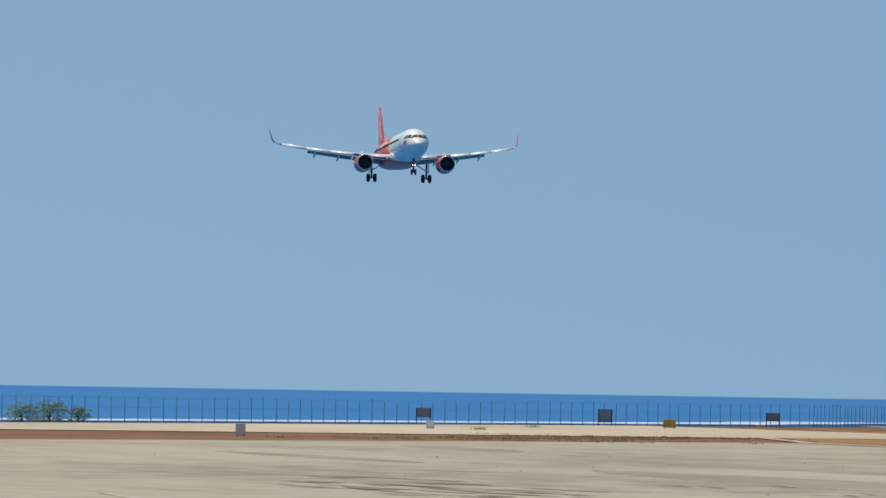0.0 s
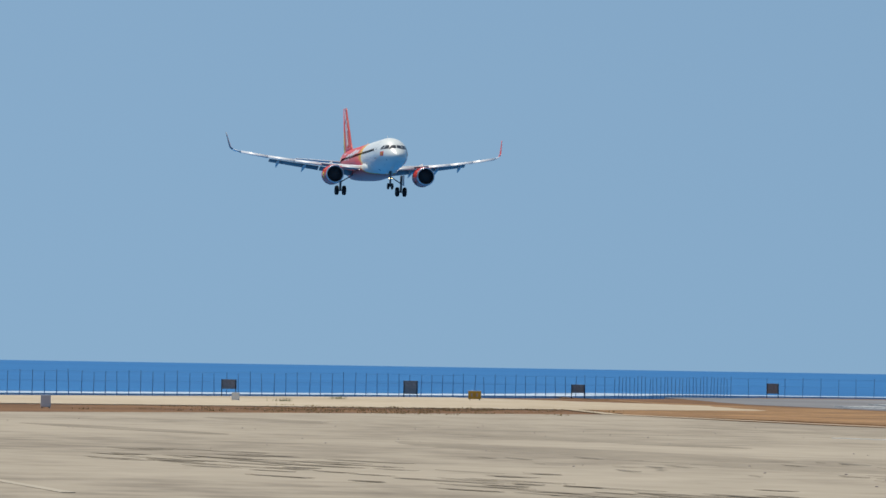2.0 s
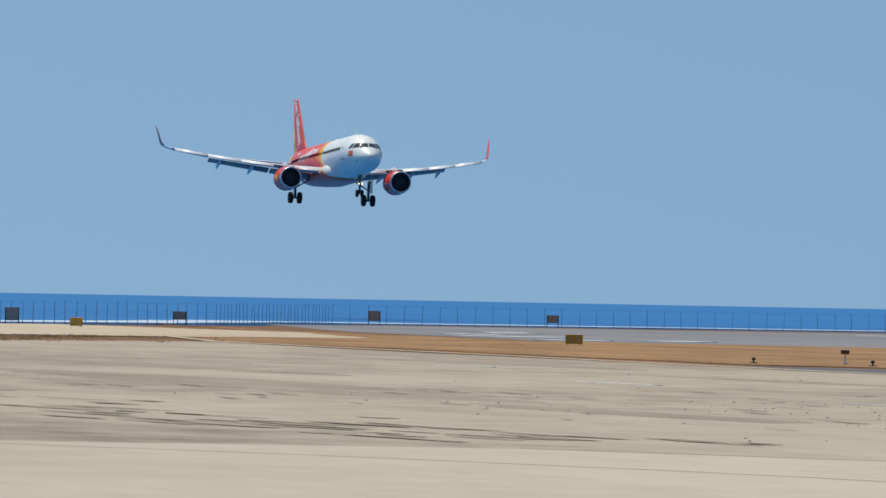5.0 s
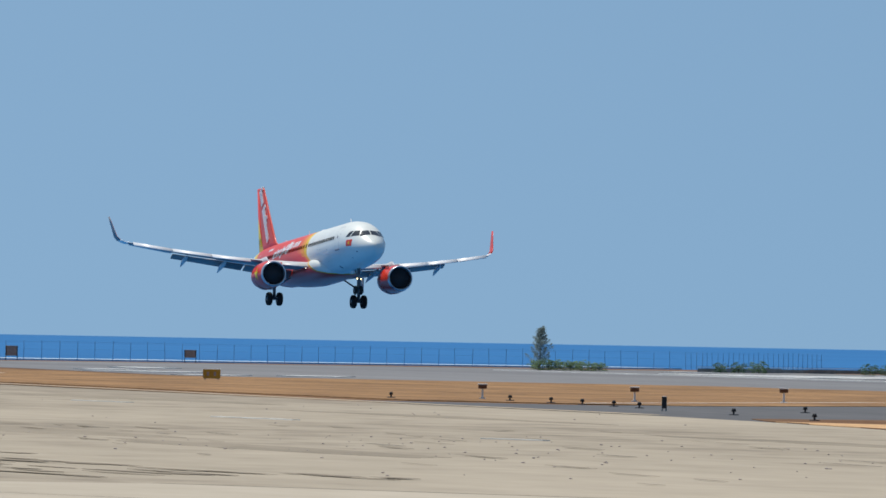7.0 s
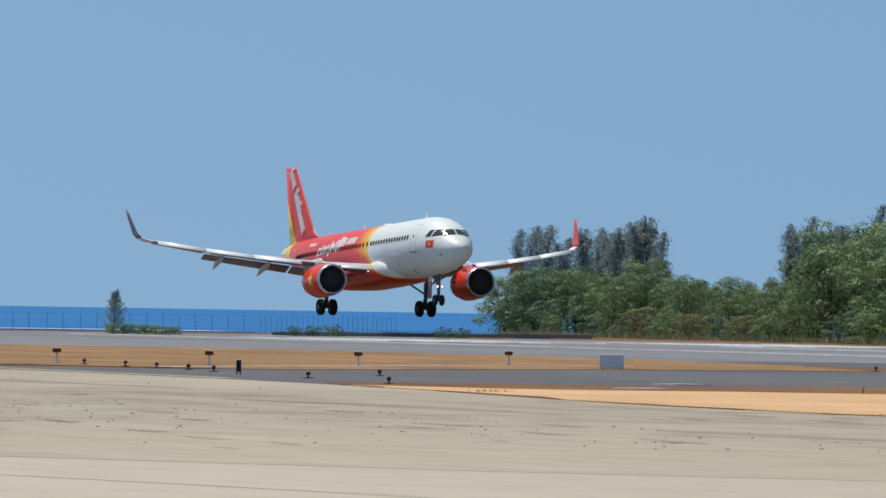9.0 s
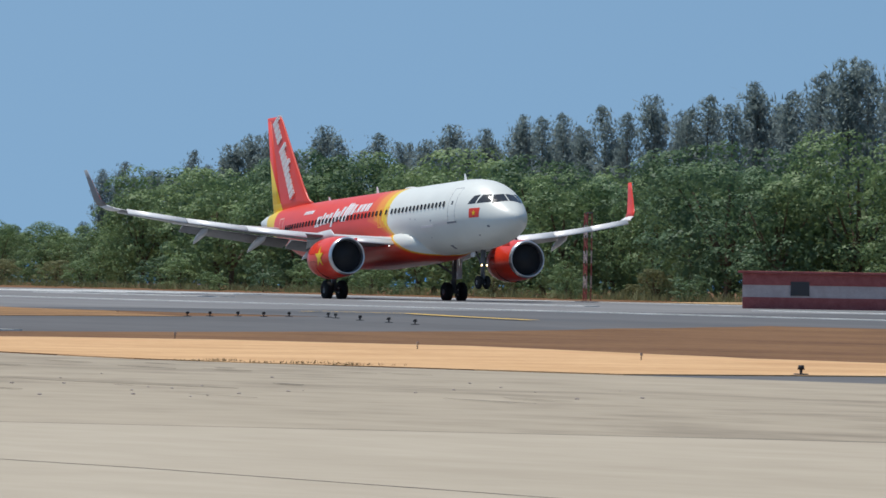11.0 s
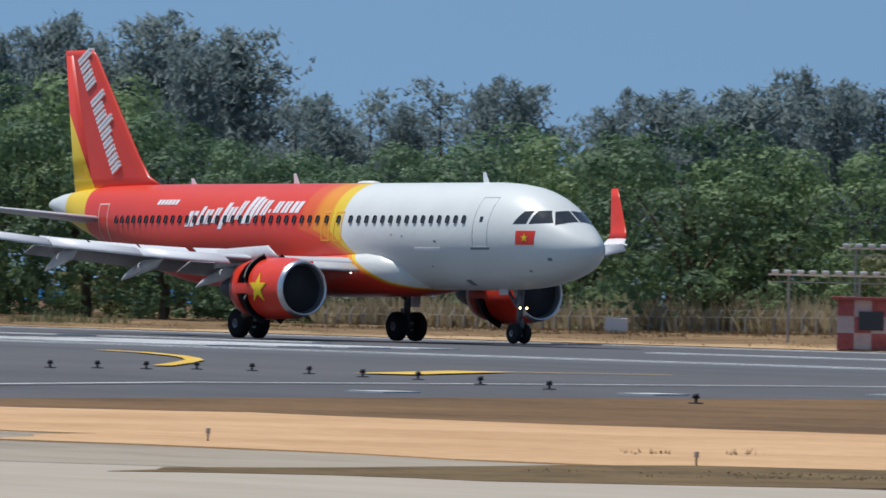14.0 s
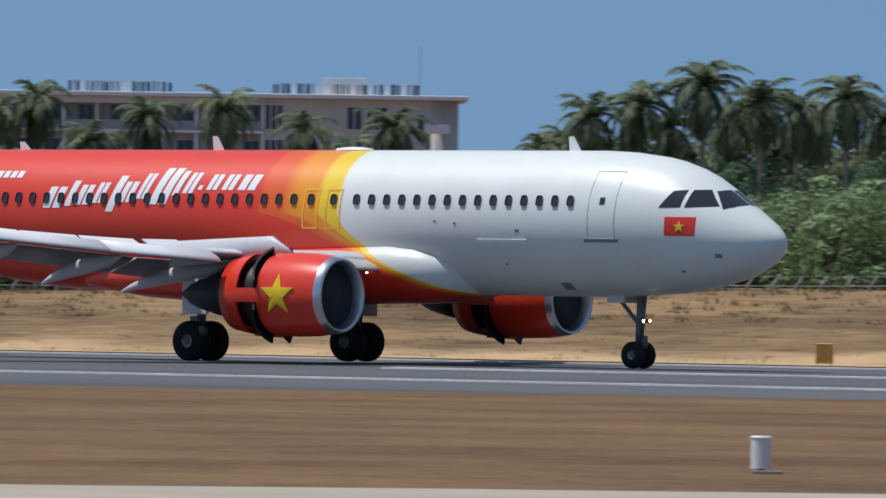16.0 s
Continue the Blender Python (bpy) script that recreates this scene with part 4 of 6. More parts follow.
        part("flag_star", (vs, [(0, 1 + i, 1 + (i + 1) % 10) for i in range(10)] + [(1 + i, 1 + (i + 1) % 10, 12 + (i + 1) % 10, 12 + i) for i in range(10)]), YELLOW_PAINT, fl, "yellow star")
        # cockpit glass
        for q in ([(1.60, 0.50), (2.44, 0.46), (2.38, 0.95), (2.02, 0.96)], [(2.56, 0.46), (3.16, 0.45), (2.86, 0.92), (2.50, 0.95)]):
            part("cockpit_window", skin_patch([(NOSE_X - d, CZ + z) for d, z in q], 0.012, side), GLASS, body, "dark cockpit window")
    # front screens reach the middle
    for side in (-1, 1):
        rows = []
        for lift in (0.014, -0.02):
            for d0, d1, yf, yt in ((1.18, 1.80, 0.04, 0.04), (1.22, 1.82, 0.35, 0.27), (1.33, 1.86, 0.66, 0.46), (1.50, 1.92, 0.92, 0.60)):
                for k in range(5):
                    d = d0 + (d1 - d0) * k / 4
                    top, bottom, w = section(NOSE_X - d)
                    c, h = CZ + (top + bottom) / 2, (top - bottom) / 2
                    y = min(yf + (yt - yf) * k / 4, w * 0.97)
                    z = c + h * math.sqrt(max(0, 1 - (y / w) ** 2))
                    rows.append((NOSE_X - d + lift * 0.6, side * y, z + lift))
        fs = [(i * 5 + k, i * 5 + k + 1, (i + 1) * 5 + k + 1, (i + 1) * 5 + k) for i in range(3) for k in range(4)]
        part("windscreen", (rows, fs), GLASS, body, "dark windscreen pane")
    # cabin windows share one rounded pane
    pane = []
    for yy in (0.0, -0.03):
        for i in range(14):
            a = 2 * math.pi * i / 14
            pane.append((math.copysign(abs(math.cos(a)) ** 0.6, math.cos(a)) * 0.108, yy, math.copysign(abs(math.sin(a)) ** 0.6, math.sin(a)) * 0.162))
    pane_mesh = mesh_of("window", pane, [tuple(range(14))] + [(i, (i + 1) % 14, 14 + (i + 1) % 14, 14 + i) for i in range(14)], GLASS)
    spots = [11.55 - 0.533 * k for k in range(15)] + [3.28, 2.47] + [1.85 - 0.533 * k for k in range(29)]
    for side in (-1, 1):
        for x in spots:
            ob = new("window", pane_mesh)
            ob.parent = body
            p = skin(x, 4.69, side, 0.014)
            ob.location = p
            ob.rotation_euler = (radians(-side * -17) if side > 0 else radians(-17), 0, 0 if side < 0 else math.pi)
    # aerials
    for x, h in ((10.6, 0.42), (-2.1, 0.42), (-9.3, 0.25)):
        part("aerial", loft([foil_ring((x, 0, CZ + 2.03), (x - 0.42, 0, CZ + 2.03), 0.06, (0, 1, 0)), foil_ring((x - 0.28, 0, CZ + 2.05 + h), (x - 0.46, 0, CZ + 2.05 + h), 0.06, (0, 1, 0))]), WHITE_PAINT, body, "small white blade aerial")
    part("satcom_dome", loft([[(2.6 + math.cos(a) * r * 2, math.sin(a) * r, CZ + z) for a in (2 * math.pi * i / 16 for i in range(16))] for r, z in ((0.35, 2.03), (0.3, 2.12), (0.12, 2.16))]), WHITE_PAINT, body, "", True)
    return plane


PLANE = airliner()


# ---- plants ----
RNG = np.random.default_rng(7)


def quads_mesh(name, centre, axis_u, axis_v, mat):
    """One mesh of many small pointed leaves, three corners each."""
    n = len(centre)
    co = np.stack([centre - axis_u - axis_v, centre + axis_u - axis_v * 0.8, centre + axis_v], 1).reshape(-1, 3)
    me = bpy.data.meshes.new(name)
    me.vertices.add(3 * n)
    me.vertices.foreach_set("co", co.astype(np.float32).ravel())
    me.loops.add(3 * n)
    me.loops.foreach_set("vertex_index", np.arange(3 * n, dtype=np.int32))
    me.polygons.add(n)
    me.polygons.foreach_set("loop_start", np.arange(0, 3 * n, 3, dtype=np.int32))
    me.polygons.foreach_set("loop_total", np.full(n, 3, dtype=np.int32))
    me.update(calc_edges=True)
    me.materials.append(mat)
    return me


def unit(v):
    return v / np.maximum(np.linalg.norm(v, axis=1, keepdims=True), 1e-6)


def leaf_axes(normal, size, slim=1.0):
    n = unit(normal)
    u = unit(np.cross(n, RNG.normal(size=n.shape)))
    v = np.cross(n, u)
    return u * size[:, None] * slim, v * size[:, None]


def limb_mesh(lines, bm=None, seg=6):
    bm = bm or bmesh.new()
    for pts, r0, r1 in lines:
        for i in range(len(pts) - 1):
            f, g = i / (len(pts) - 1), (i + 1) / (len(pts) - 1)
            rod_bm(pts[i], pts[i + 1], r0 + (r1 - r0) * f, r0 + (r1 - r0) * g, seg, bm)
    return bm


def broad_tree(mat, wide=4.6, lumps=44, per=145, leaf=0.129, name="tree", label="dense green broadleaf tree", low=0.6, bark=BARK):
    """A tree 10 m high: trunk, limbs and a crown of leaf clumps with gaps."""
    root = new(name)
    tagged(root, label, "tree" if name == "tree" else "bush", "trees behind the runway" if name == "tree" else "bushes behind the runway")
    lines = []
    for k in range(5):
        a = k * 1.25 + RNG.uniform(0, 0.6)
        tip = Vector((math.cos(a) * wide * 0.55, math.sin(a) * wide * 0.55, RNG.uniform(5.5, 8.2)))
        mid = Vector((tip.x * 0.3, tip.y * 0.3, tip.z * 0.55))
        lines.append(([(0, 0, 1.6), tuple(mid), tuple(tip)], 0.16, 0.04))
    lines.append(([(0, 0, -0.3), (0.1, 0.05, 1.6), (0.0, 0.1, 5.0), (0.1, 0, 7.5)], 0.26, 0.06))
    part("trunk", limb_mesh(lines, None, 5), bark, root, "brown trunk and limbs")
    centres, normals, sizes = [], [], []
    for k in range(lumps):
        a, h = RNG.uniform(0, 2 * math.pi), RNG.uniform(0, 1) ** 0.8
        prof = math.sqrt(max(0.02, 1 - (max(0, h - 0.35) / 0.68) ** 2)) * (0.72 + 0.28 * min(1, h / 0.3))
        rr = wide * prof * RNG.uniform(0.70, 1.02) * (1 + 0.16 * math.sin(3 * a + k))
        c = np.array([math.cos(a) * rr, math.sin(a) * rr, low + h * (9.4 - low) + RNG.uniform(-0.3, 0.3)])
        r = RNG.uniform(0.85, 1.7)
        d = unit(RNG.normal(size=(per, 3)) + np.array([math.cos(a) * 0.5, math.sin(a) * 0.5, 0.55]))
        centres.append(c + d * r * RNG.uniform(0.80, 1.05, (per, 1)) * np.array([1.05, 1.05, 0.8]))
        normals.append(d + RNG.normal(size=(per, 3)) * 0.30)
        sizes.append(RNG.uniform(0.6, 1.35, per) * leaf)
    # leaves inside, so that the crown is dark within
    m = lumps * 8
    a, h = RNG.uniform(0, 2 * math.pi, m), RNG.uniform(0.02, 0.85, m)
    rr = wide * 0.62 * np.sqrt(RNG.uniform(0, 1, m)) * np.sqrt(np.maximum(0.05, 1 - (np.maximum(0, h - 0.35) / 0.68) ** 2))
    centres.append(np.stack([np.cos(a) * rr, np.sin(a) * rr, low + h * (9.2 - low)], 1))
    normals.append(RNG.normal(size=(m, 3)))
    sizes.append(np.full(m, leaf * 2.2))
    u, v = leaf_axes(np.concatenate(normals), np.concatenate(sizes), 0.75)
    part("crown", quads_mesh("crown", np.concatenate(centres), u, v, mat), mat, root, "leafy crown")
    return root


def casuarina(wide=3.0, plumes=26, per=182, label="tall feathery grey-green casuarina tree", fork=0, low=0.14, taper=0.62):
    """A feathery tree 15 m high: upswept soft plumes round one stem or several."""
    root = new("casuarina_tree")
    tagged(root, label, "tree", "casuarinas behind the runway")
    tops = [Vector((0.2, 0, 14.3))] + [Vector((RNG.uniform(-1.8, 1.8), RNG.uniform(-1, 1), RNG.uniform(10.5, 13.3))) for _ in range(fork)]
    lines, cen, axis, size = [], [], [], []
    for t in tops:
        lines.append(([(0, 0, -0.3), (0.05, 0, 4.0), (t.x * 0.6, t.y * 0.6, 8.0), tuple(t * 0.93)], 0.20, 0.02))
    for k in range(plumes):
        t = tops[k % len(tops)]
        f = low + (0.92 - low) * ((k + RNG.uniform(0, 1)) / plumes) ** 0.8 if k >= len(tops) else 0.9
        h = t.z * f
        reach = wide * (1.02 - f) ** taper * RNG.uniform(0.45, 1.0) + 0.1
        a = k * 2.4 + RNG.uniform(-0.5, 0.5)
        base = np.array([t.x * f * f, t.y * f * f, h])
        rise = RNG.uniform(1.0, 2.0) + 0.35 * reach
        tip = base + np.array([math.cos(a) * reach, math.sin(a) * reach, rise])
        if k % 3 == 0:
            lines.append(([tuple(base), tuple(base + (tip - base) * 0.8)], 0.035, 0.01))
        u = RNG.uniform(0.05, 1.05, (per, 1))
        fat = (0.20 + 0.62 * np.sin(np.pi * np.minimum(u, 1.0) ** 0.8)) * RNG.uniform(0.75, 1.15)
        bow = np.concatenate([u ** 0.75, u ** 0.75, u ** 1.25], 1)
        cen.append(base + (tip - base) * bow + RNG.normal(size=(per, 3)) * fat * np.array([0.52, 0.52, 0.48]))
        axis.append(unit((tip - base) / np.linalg.norm(tip - base) * np.array([0.5, 0.5, 1.0]) + RNG.normal(size=(per, 3)) * 0.38))
        size.append(RNG.uniform(0.10, 0.26, per))
    part("trunk", limb_mesh(lines, None, 4), BARK, root, "slender brown trunk and boughs")
    cen, axis, size = np.concatenate(cen), np.concatenate(axis), np.concatenate(size)
    side = unit(np.cross(axis, RNG.normal(size=axis.shape))) * 0.050
    part("crown", quads_mesh("crown", cen, side, axis * size[:, None], NEEDLE), NEEDLE, root, "feathery needle plumes")
    return root


def palm(height=16.0):
    """A coconut palm: thin stem, a dense head of long arched fronds, pale dead ones below."""
    root = new("palm_tree")
    tagged(root, "tall coconut palm with dense drooping green fronds", "palm tree", "palms by the hotel")
    lean = RNG.uniform(-1.2, 1.2)
    stem = [(lean * f * f, 0.4 * math.sin(2 * f), (height - 1.6) * f - 0.2) for f in (0, 0.2, 0.4, 0.6, 0.8, 1.0)]
    part("trunk", limb_mesh([(stem, 0.20, 0.13)]), PALE_BARK, root, "thin grey ringed trunk")
    top = np.array(stem[-1])
    cen, us, vs, ribs = [], [], [], []
    count = 34
    for k in range(count):
        a = k * 2.4 + RNG.uniform(-0.3, 0.3)
        rise = 1.45 - 2.7 * k / (count - 1) + RNG.uniform(-0.25, 0.25)
        length = RNG.uniform(3.0, 4.0) * (0.85 if k > count * 0.75 else 1.0)
        d = np.array([math.cos(a), math.sin(a), 0])
        side = np.array([-d[1], d[0], 0])
        pts, p, tilt = [tuple(top)], top.copy(), rise
        for j in range(1, 17):
            f = j / 16
            along = d * math.cos(tilt) + np.array([0, 0, math.sin(tilt)])
            prev, p = p, p + along * length / 16
            tilt -= (0.135 if tilt > -1.4 else 0.0) * RNG.uniform(0.6, 1.4)
            for s in (-1, 1):
                for q in (0.2, 0.5, 0.8):
                    w = unit((side * s * 0.7 + along * 0.8 + np.array([0, 0, -0.45]) + RNG.normal(size=3) * 0.16)[None])[0]
                    ll = 0.52 * math.sin(math.pi * min(0.95, f * 0.8 + 0.14)) * RNG.uniform(0.75, 1.15)
                    cen.append(prev + (p - prev) * q + w * ll)
                    us.append(along * 0.08)
                    vs.append(w * ll)
            pts.append(tuple(p))
        ribs.append((pts[::4] + [pts[-1]], 0.045, 0.012))
    crown = part("crown", quads_mesh("crown", np.array(cen), np.array(us), np.array(vs), PALM_LEAF), PALM_LEAF, root, "dense feathered fronds")
    part("frond_ribs", limb_mesh(ribs, None, 3), PALM_LEAF, crown)
    return root


def ground_at(x, y):
    return bank_height(x, y) if 220 < y < 420 and x > -470 else 0.0


def plant(kind, x, y, h, base=10.0, wide=1.0, sink=0.0):
    m = Matrix.LocRotScale((x, y, ground_at(x, y) - sink), Euler((0, 0, RNG.uniform(0, 6.28))), (h / base * wide, h / base * wide, h / base))
    return copy_thing(kind, m)


def profile(x, table):
    for (a, ha), (b, hb) in zip(table, table[1:]):
        if a <= x <= b:
            return ha + (hb - ha) * (x - a) / (b - a)
    return table[0][1] if x < table[0][0] else table[-1][1]


def woods():
    kinds = [broad_tree(LEAF), broad_tree(LEAF, 5.2), broad_tree(LEAF_LIGHT, 4.4), broad_tree(LEAF, 4.0, 42), broad_tree(LEAF_LIGHT, 4.9, 50)]
    pines = [casuarina(2.6), casuarina(2.1, 24), casuarina(3.0, 28, 182, "broad feathery grey-green casuarina tree", 2), casuarina(2.8, 22, 155, "sparse forked casuarina tree with open crown", 3)]
    spiky = [casuarina(3.0, 30, 170, "tall conical grey-green casuarina tree", 0, 0.10, 1.0), casuarina(2.3, 28, 170, "slim pointed casuarina tree", 1, 0.10, 1.05)]
    shrub = [broad_tree(SCRUB, 6.0, 30, 88, 0.21, "bush", "dusty olive green bush on dry grass", 0.2), broad_tree(LEAF, 6.0, 30, 88, 0.21, "bush", "low dark green bush", 0.2),
             broad_tree(LEAF_LIGHT, 5.0, 28, 88, 0.21, "bush", "bright green leafy bush", 0.2)]
    # heights against the bearing from the camera
    tops = [(-70.45, 4.2), (-70.2, 6.0), (-69.6, 6.2), (-69.4, 5.2), (-68.4, 4.9), (-68.2, 7.4), (-67.9, 9.2), (-66.5, 9.9), (-65.6, 8.9), (-64.6, 9.6), (-63.8, 9.8), (-63.1, 10.6), (-62.4, 8.4), (-62.0, 12.2), (-61.2, 12.2), (-60.5, 11.4),
            (-60.2, 9.4), (-59.1, 10.2), (-58.7, 12.4), (-58.0, 13.0), (-55.9, 12.0), (-55.3, 9.9), (-54.0, 9.5), (-53.2, 9.7), (-52.0, 8.9), (-50.2, 9.0), (-49.2, 7.4), (-48.2, 8.2), (-45.8, 7.4), (-44.0, 7.2), (-42.6, 6.2)]
    b = -70.3
    while b < -42.7:
        h = profile(b, tops) * RNG.uniform(0.82, 1.05)
        for y in (238 + RNG.uniform(-3, 4), 250 + RNG.uniform(-3, 4))[:1 + (b > -69 and RNG.uniform() < 0.35)]:
            bb = radians(b + RNG.uniform(-0.12, 0.12))
            dusty = b > -46.8 and RNG.uniform() < 0.6
            plant(shrub[0] if dusty else kinds[(0, 1, 3)[int(RNG.integers(0, 3))] if b > -50.5 else (0, 1, 3, 0, 1, 2)[int(RNG.integers(0, 6))] if b > -58.8 else (0, 2, 4, 2, 1)[int(RNG.integers(0, 5))]], y * math.tan(bb), y + 9 * ease(-64, -60, b) + 7 * ease(-53, -51, b), h * RNG.uniform(0.94, 1.04), 10, RNG.uniform(0.92, 1.2))
        step = RNG.uniform(6.0, 8.2) * max(0.65, h / 11)
        b += math.degrees(step * math.cos(radians(b)) ** 2 / 240)
    back = [(-70.4, 9.2), (-69.35, 9.6), (-69.3, 0), (-68.65, 0), (-68.6, 9.8), (-67.9, 10.6), (-67.4, 12.2), (-66.5, 12.6), (-65.6, 13.6), (-64.4, 15.2), (-63.8, 16.4), (-62.3, 18.2), (-61.8, 19.6), (-59.9, 19.0), (-59.3, 17.8), (-58.72, 16.6), (-58.68, 0), (-57.6, 0),
            (-57.55, 16.8), (-54.6, 16.2), (-54.3, 13.6), (-53.8, 12.4), (-53.0, 13.0), (-52.3, 11.6), (-51.2, 13.0), (-50.4, 13.6), (-48.2, 13.2), (-47.4, 12.0), (-46.4, 12.2), (-44.0, 11.6), (-41.0, 11.0), (-39.8, 9.4), (-39.7, 0)]
    for row, y0 in ((0, 266), (1, 284)):
        b = -70.3
        while b < -39.8:
            h = profile(b, back) * RNG.uniform(0.88, 1.05)
            y = (y0 if b > -68.9 else 252) + RNG.uniform(-5, 5) + 60 * ease(-49, -46, b)
            if h > 4:
                plant(spiky[int(RNG.integers(0, 2))] if b < -62.4 else pines[int(RNG.integers(0, 4))], y * math.tan(radians(b)), y, h * (1 + 0.17 * ease(-49, -46, b)) * (1.0 if row == 0 else RNG.uniform(0.8, 1.0)), 15, RNG.uniform(1.2, 1.65) * (1 + 0.4 * ease(-58, -54, b)))
            b += math.degrees((RNG.uniform(3.4, 5.2) if row == 0 else RNG.uniform(4.6, 6.6)) * (1.0 if b < -58 else 0.78) * math.cos(radians(b)) ** 2 / y)
    # undergrowth at the foot of the trees
    x = -640.0
    while x < -150:
        h = RNG.uniform(1.0, 2.4) + (1.6 if x > -300 else 0) * RNG.uniform(0, 1.3)
        k = shrub[int(RNG.integers(0, 3))]
        plant(k, x, 231 + RNG.uniform(-2.5, 2.5) + 15.5 * ease(-440, -405, x), h, 10, RNG.uniform(0.9, 1.6))
        x += RNG.uniform(4.4, 8.0)
    x = -470.0
    while x < -170:
        plant(shrub[int(RNG.integers(0, 3))], x, 255 + RNG.uniform(-2, 4), RNG.uniform(2.6, 4.0), 10, RNG.uniform(1.2, 1.7))
        x += RNG.uniform(3.5, 6.0)
    x = -700.0
    while x < -440:
        plant(shrub[1 + int(RNG.integers(0, 2))], x, 262 + RNG.uniform(-3, 3), RNG.uniform(3.4, 4.6), 10, RNG.uniform(1.3, 1.7))
        x += RNG.uniform(5.5, 8.0)
    for x, y, h in ((-664, 238, 2.6), (-658, 236, 3.4), (-651, 236, 3.0), (-643, 238, 3.8)):
        plant(shrub[1], x, y, h, 10, 1.2)
    # pale round bushes before the trees
    for x, h in ((-306, 2.6), (-297, 3.4), (-286, 2.2), (-277, 3.6), (-266, 3.0), (-259, 3.7), (-250, 2.6), (-243, 3.2), (-226, 3.0), (-219, 2.4), (-212, 3.2), (-205, 2.8)):
        plant(shrub[2] if h > 2.9 else shrub[0], x + RNG.uniform(-1, 1), 245.0 + RNG.uniform(-0.6, 1), h, 10, RNG.uniform(1.0, 1.3))
    for k in range(20):
        x = -252 + 56 * k / 19
        plant(shrub[0] if k % 4 else shrub[2], x + RNG.uniform(-1, 1), 245.2 + RNG.uniform(-0.6, 1.5), RNG.uniform(1.2, 1.9) if -248 < x < -233 else RNG.uniform(2.4, 4.6), 10, RNG.uniform(0.8, 1.15))
    # green thicket round the palms
    for k in range(40):
        y = RNG.uniform(254, 285)
        plant((kinds[:2] + shrub[:1] * 6)[int(RNG.integers(0, 8))], y * math.tan(radians(-42.5 + 9.9 * k / 39)), y, RNG.uniform(3.4, 5.2) - (1.5 if k > 14 else 0.0), 10, RNG.uniform(1.0, 1.6))
    for k in range(16):
        y = RNG.uniform(256, 286)
        plant((kinds[:1] + shrub[:2])[k % 3], y * math.tan(radians(RNG.uniform(-34.9, -32.4))), y, RNG.uniform(2.4, 3.6), 10, RNG.uniform(0.9, 1.3))
    for k in range(14):
        y = RNG.uniform(268, 300)
        plant((kinds[:2] + shrub[:2])[k % 4], y * math.tan(radians(-40.2 + 0.28 * k + RNG.uniform(-0.1, 0.1))), y, RNG.uniform(5.0, 6.4) - (2.2 if k > 5 else 0.0), 10, RNG.uniform(0.9, 1.2))
    # single trees on the shore
    young = casuarina(4.6, 40, 210, "small conical casuarina tree by the shore", 0, 0.03, 0.95)
    young.matrix_basis = Matrix.LocRotScale((-560, 171.5, 0), Euler((0, 0, 1.0)), (0.29, 0.29, 0.2))
    for dx, h in ((-0.9, 0.75), (-0.2, 0.8), (0.6, 0.75), (1.3, 0.7), (2.0, 0.75), (2.7, 0.65), (3.3, 0.6)):
        plant(shrub[2], -559 + dx * 0.31, 172 + dx * 0.95, h, 10, 1.7)
    for bx, by, h in ((-570.5, 187.8, 0.7), (-570, 189, 0.75), (-569.5, 190.3, 0.85), (-566.5, 197.4, 0.8), (-566, 198.6, 0.75), (-436, 55.6, 1.0), (-437, 57.2, 1.15), (-438, 58.8, 0.85)):
        plant(shrub[2 if by < 60 else 1], bx, by, h, 10, 1.5)
    # pink flowering bush
    pink = broad_tree(PINK_FLOWER, 5.0, 26, 90, 0.24, "bush", "pink flowering bougainvillea bush", 0.3)
    plant(pink, -238.4, 245.2, 3.1, 10, 0.7)
    plant(pink, -241.0, 245.0, 2.5, 10, 0.8)
    for dx in (-4.4, -2.2, 0.2, 2.4):
        plant(shrub[0], -238.5 + dx, 244.6, RNG.uniform(0.9, 1.4), 10, 0.9)
    palms = [palm(), palm(), palm()]
    for b, d, h in ((-40.50, 640, 15.0), (-40.13, 620, 15.8), (-39.41, 610, 14.4), (-39.21, 600, 15.6), (-38.86, 600, 16.9), (-38.55, 640, 14.6), (-38.19, 600, 15.7), (-37.61, 590, 16.2), (-37.10, 600, 15.0), (-36.56, 600, 15.2), (-36.80, 640, 14.0),
                    (-35.52, 620, 14.0), (-35.25, 600, 16.3), (-34.92, 600, 17.2), (-34.73, 630, 16.2), (-34.51, 600, 18.9), (-34.30, 640, 17.0), (-34.15, 590, 17.2), (-33.91, 610, 17.1), (-33.70, 640, 16.8), (-33.51, 600, 18.0), (-33.28, 610, 16.4), (-33.05, 600, 17.4)):
        a = radians(b)
        plant(palms[int(RNG.integers(0, 3))], d * math.sin(a), d * math.cos(a), h, 16.0, RNG.uniform(0.9, 1.1))
    for k in range(16):
        d, a = RNG.uniform(640, 690), radians(-35.5 + 2.6 * k / 15 + RNG.uniform(-0.08, 0.08))
        plant(palms[k % 3], d * math.sin(a), d * math.cos(a), RNG.uniform(12.5, 15.5), 16.0, RNG.uniform(1.0, 1.25))
    # leafy trees between the palms
    for k in range(26):
        d, a = RNG.uniform(560, 660), radians(-40.8 + 8.0 * k / 25 + RNG.uniform(-0.1, 0.1))
        plant((kinds[:2] + shrub[:2])[k % 4], d * math.sin(a), d * math.cos(a), RNG.uniform(10.0, 13.0) - (2.0 if -38.9 < math.degrees(a) < -35.6 else 0), 10, RNG.uniform(0.7, 1.0))
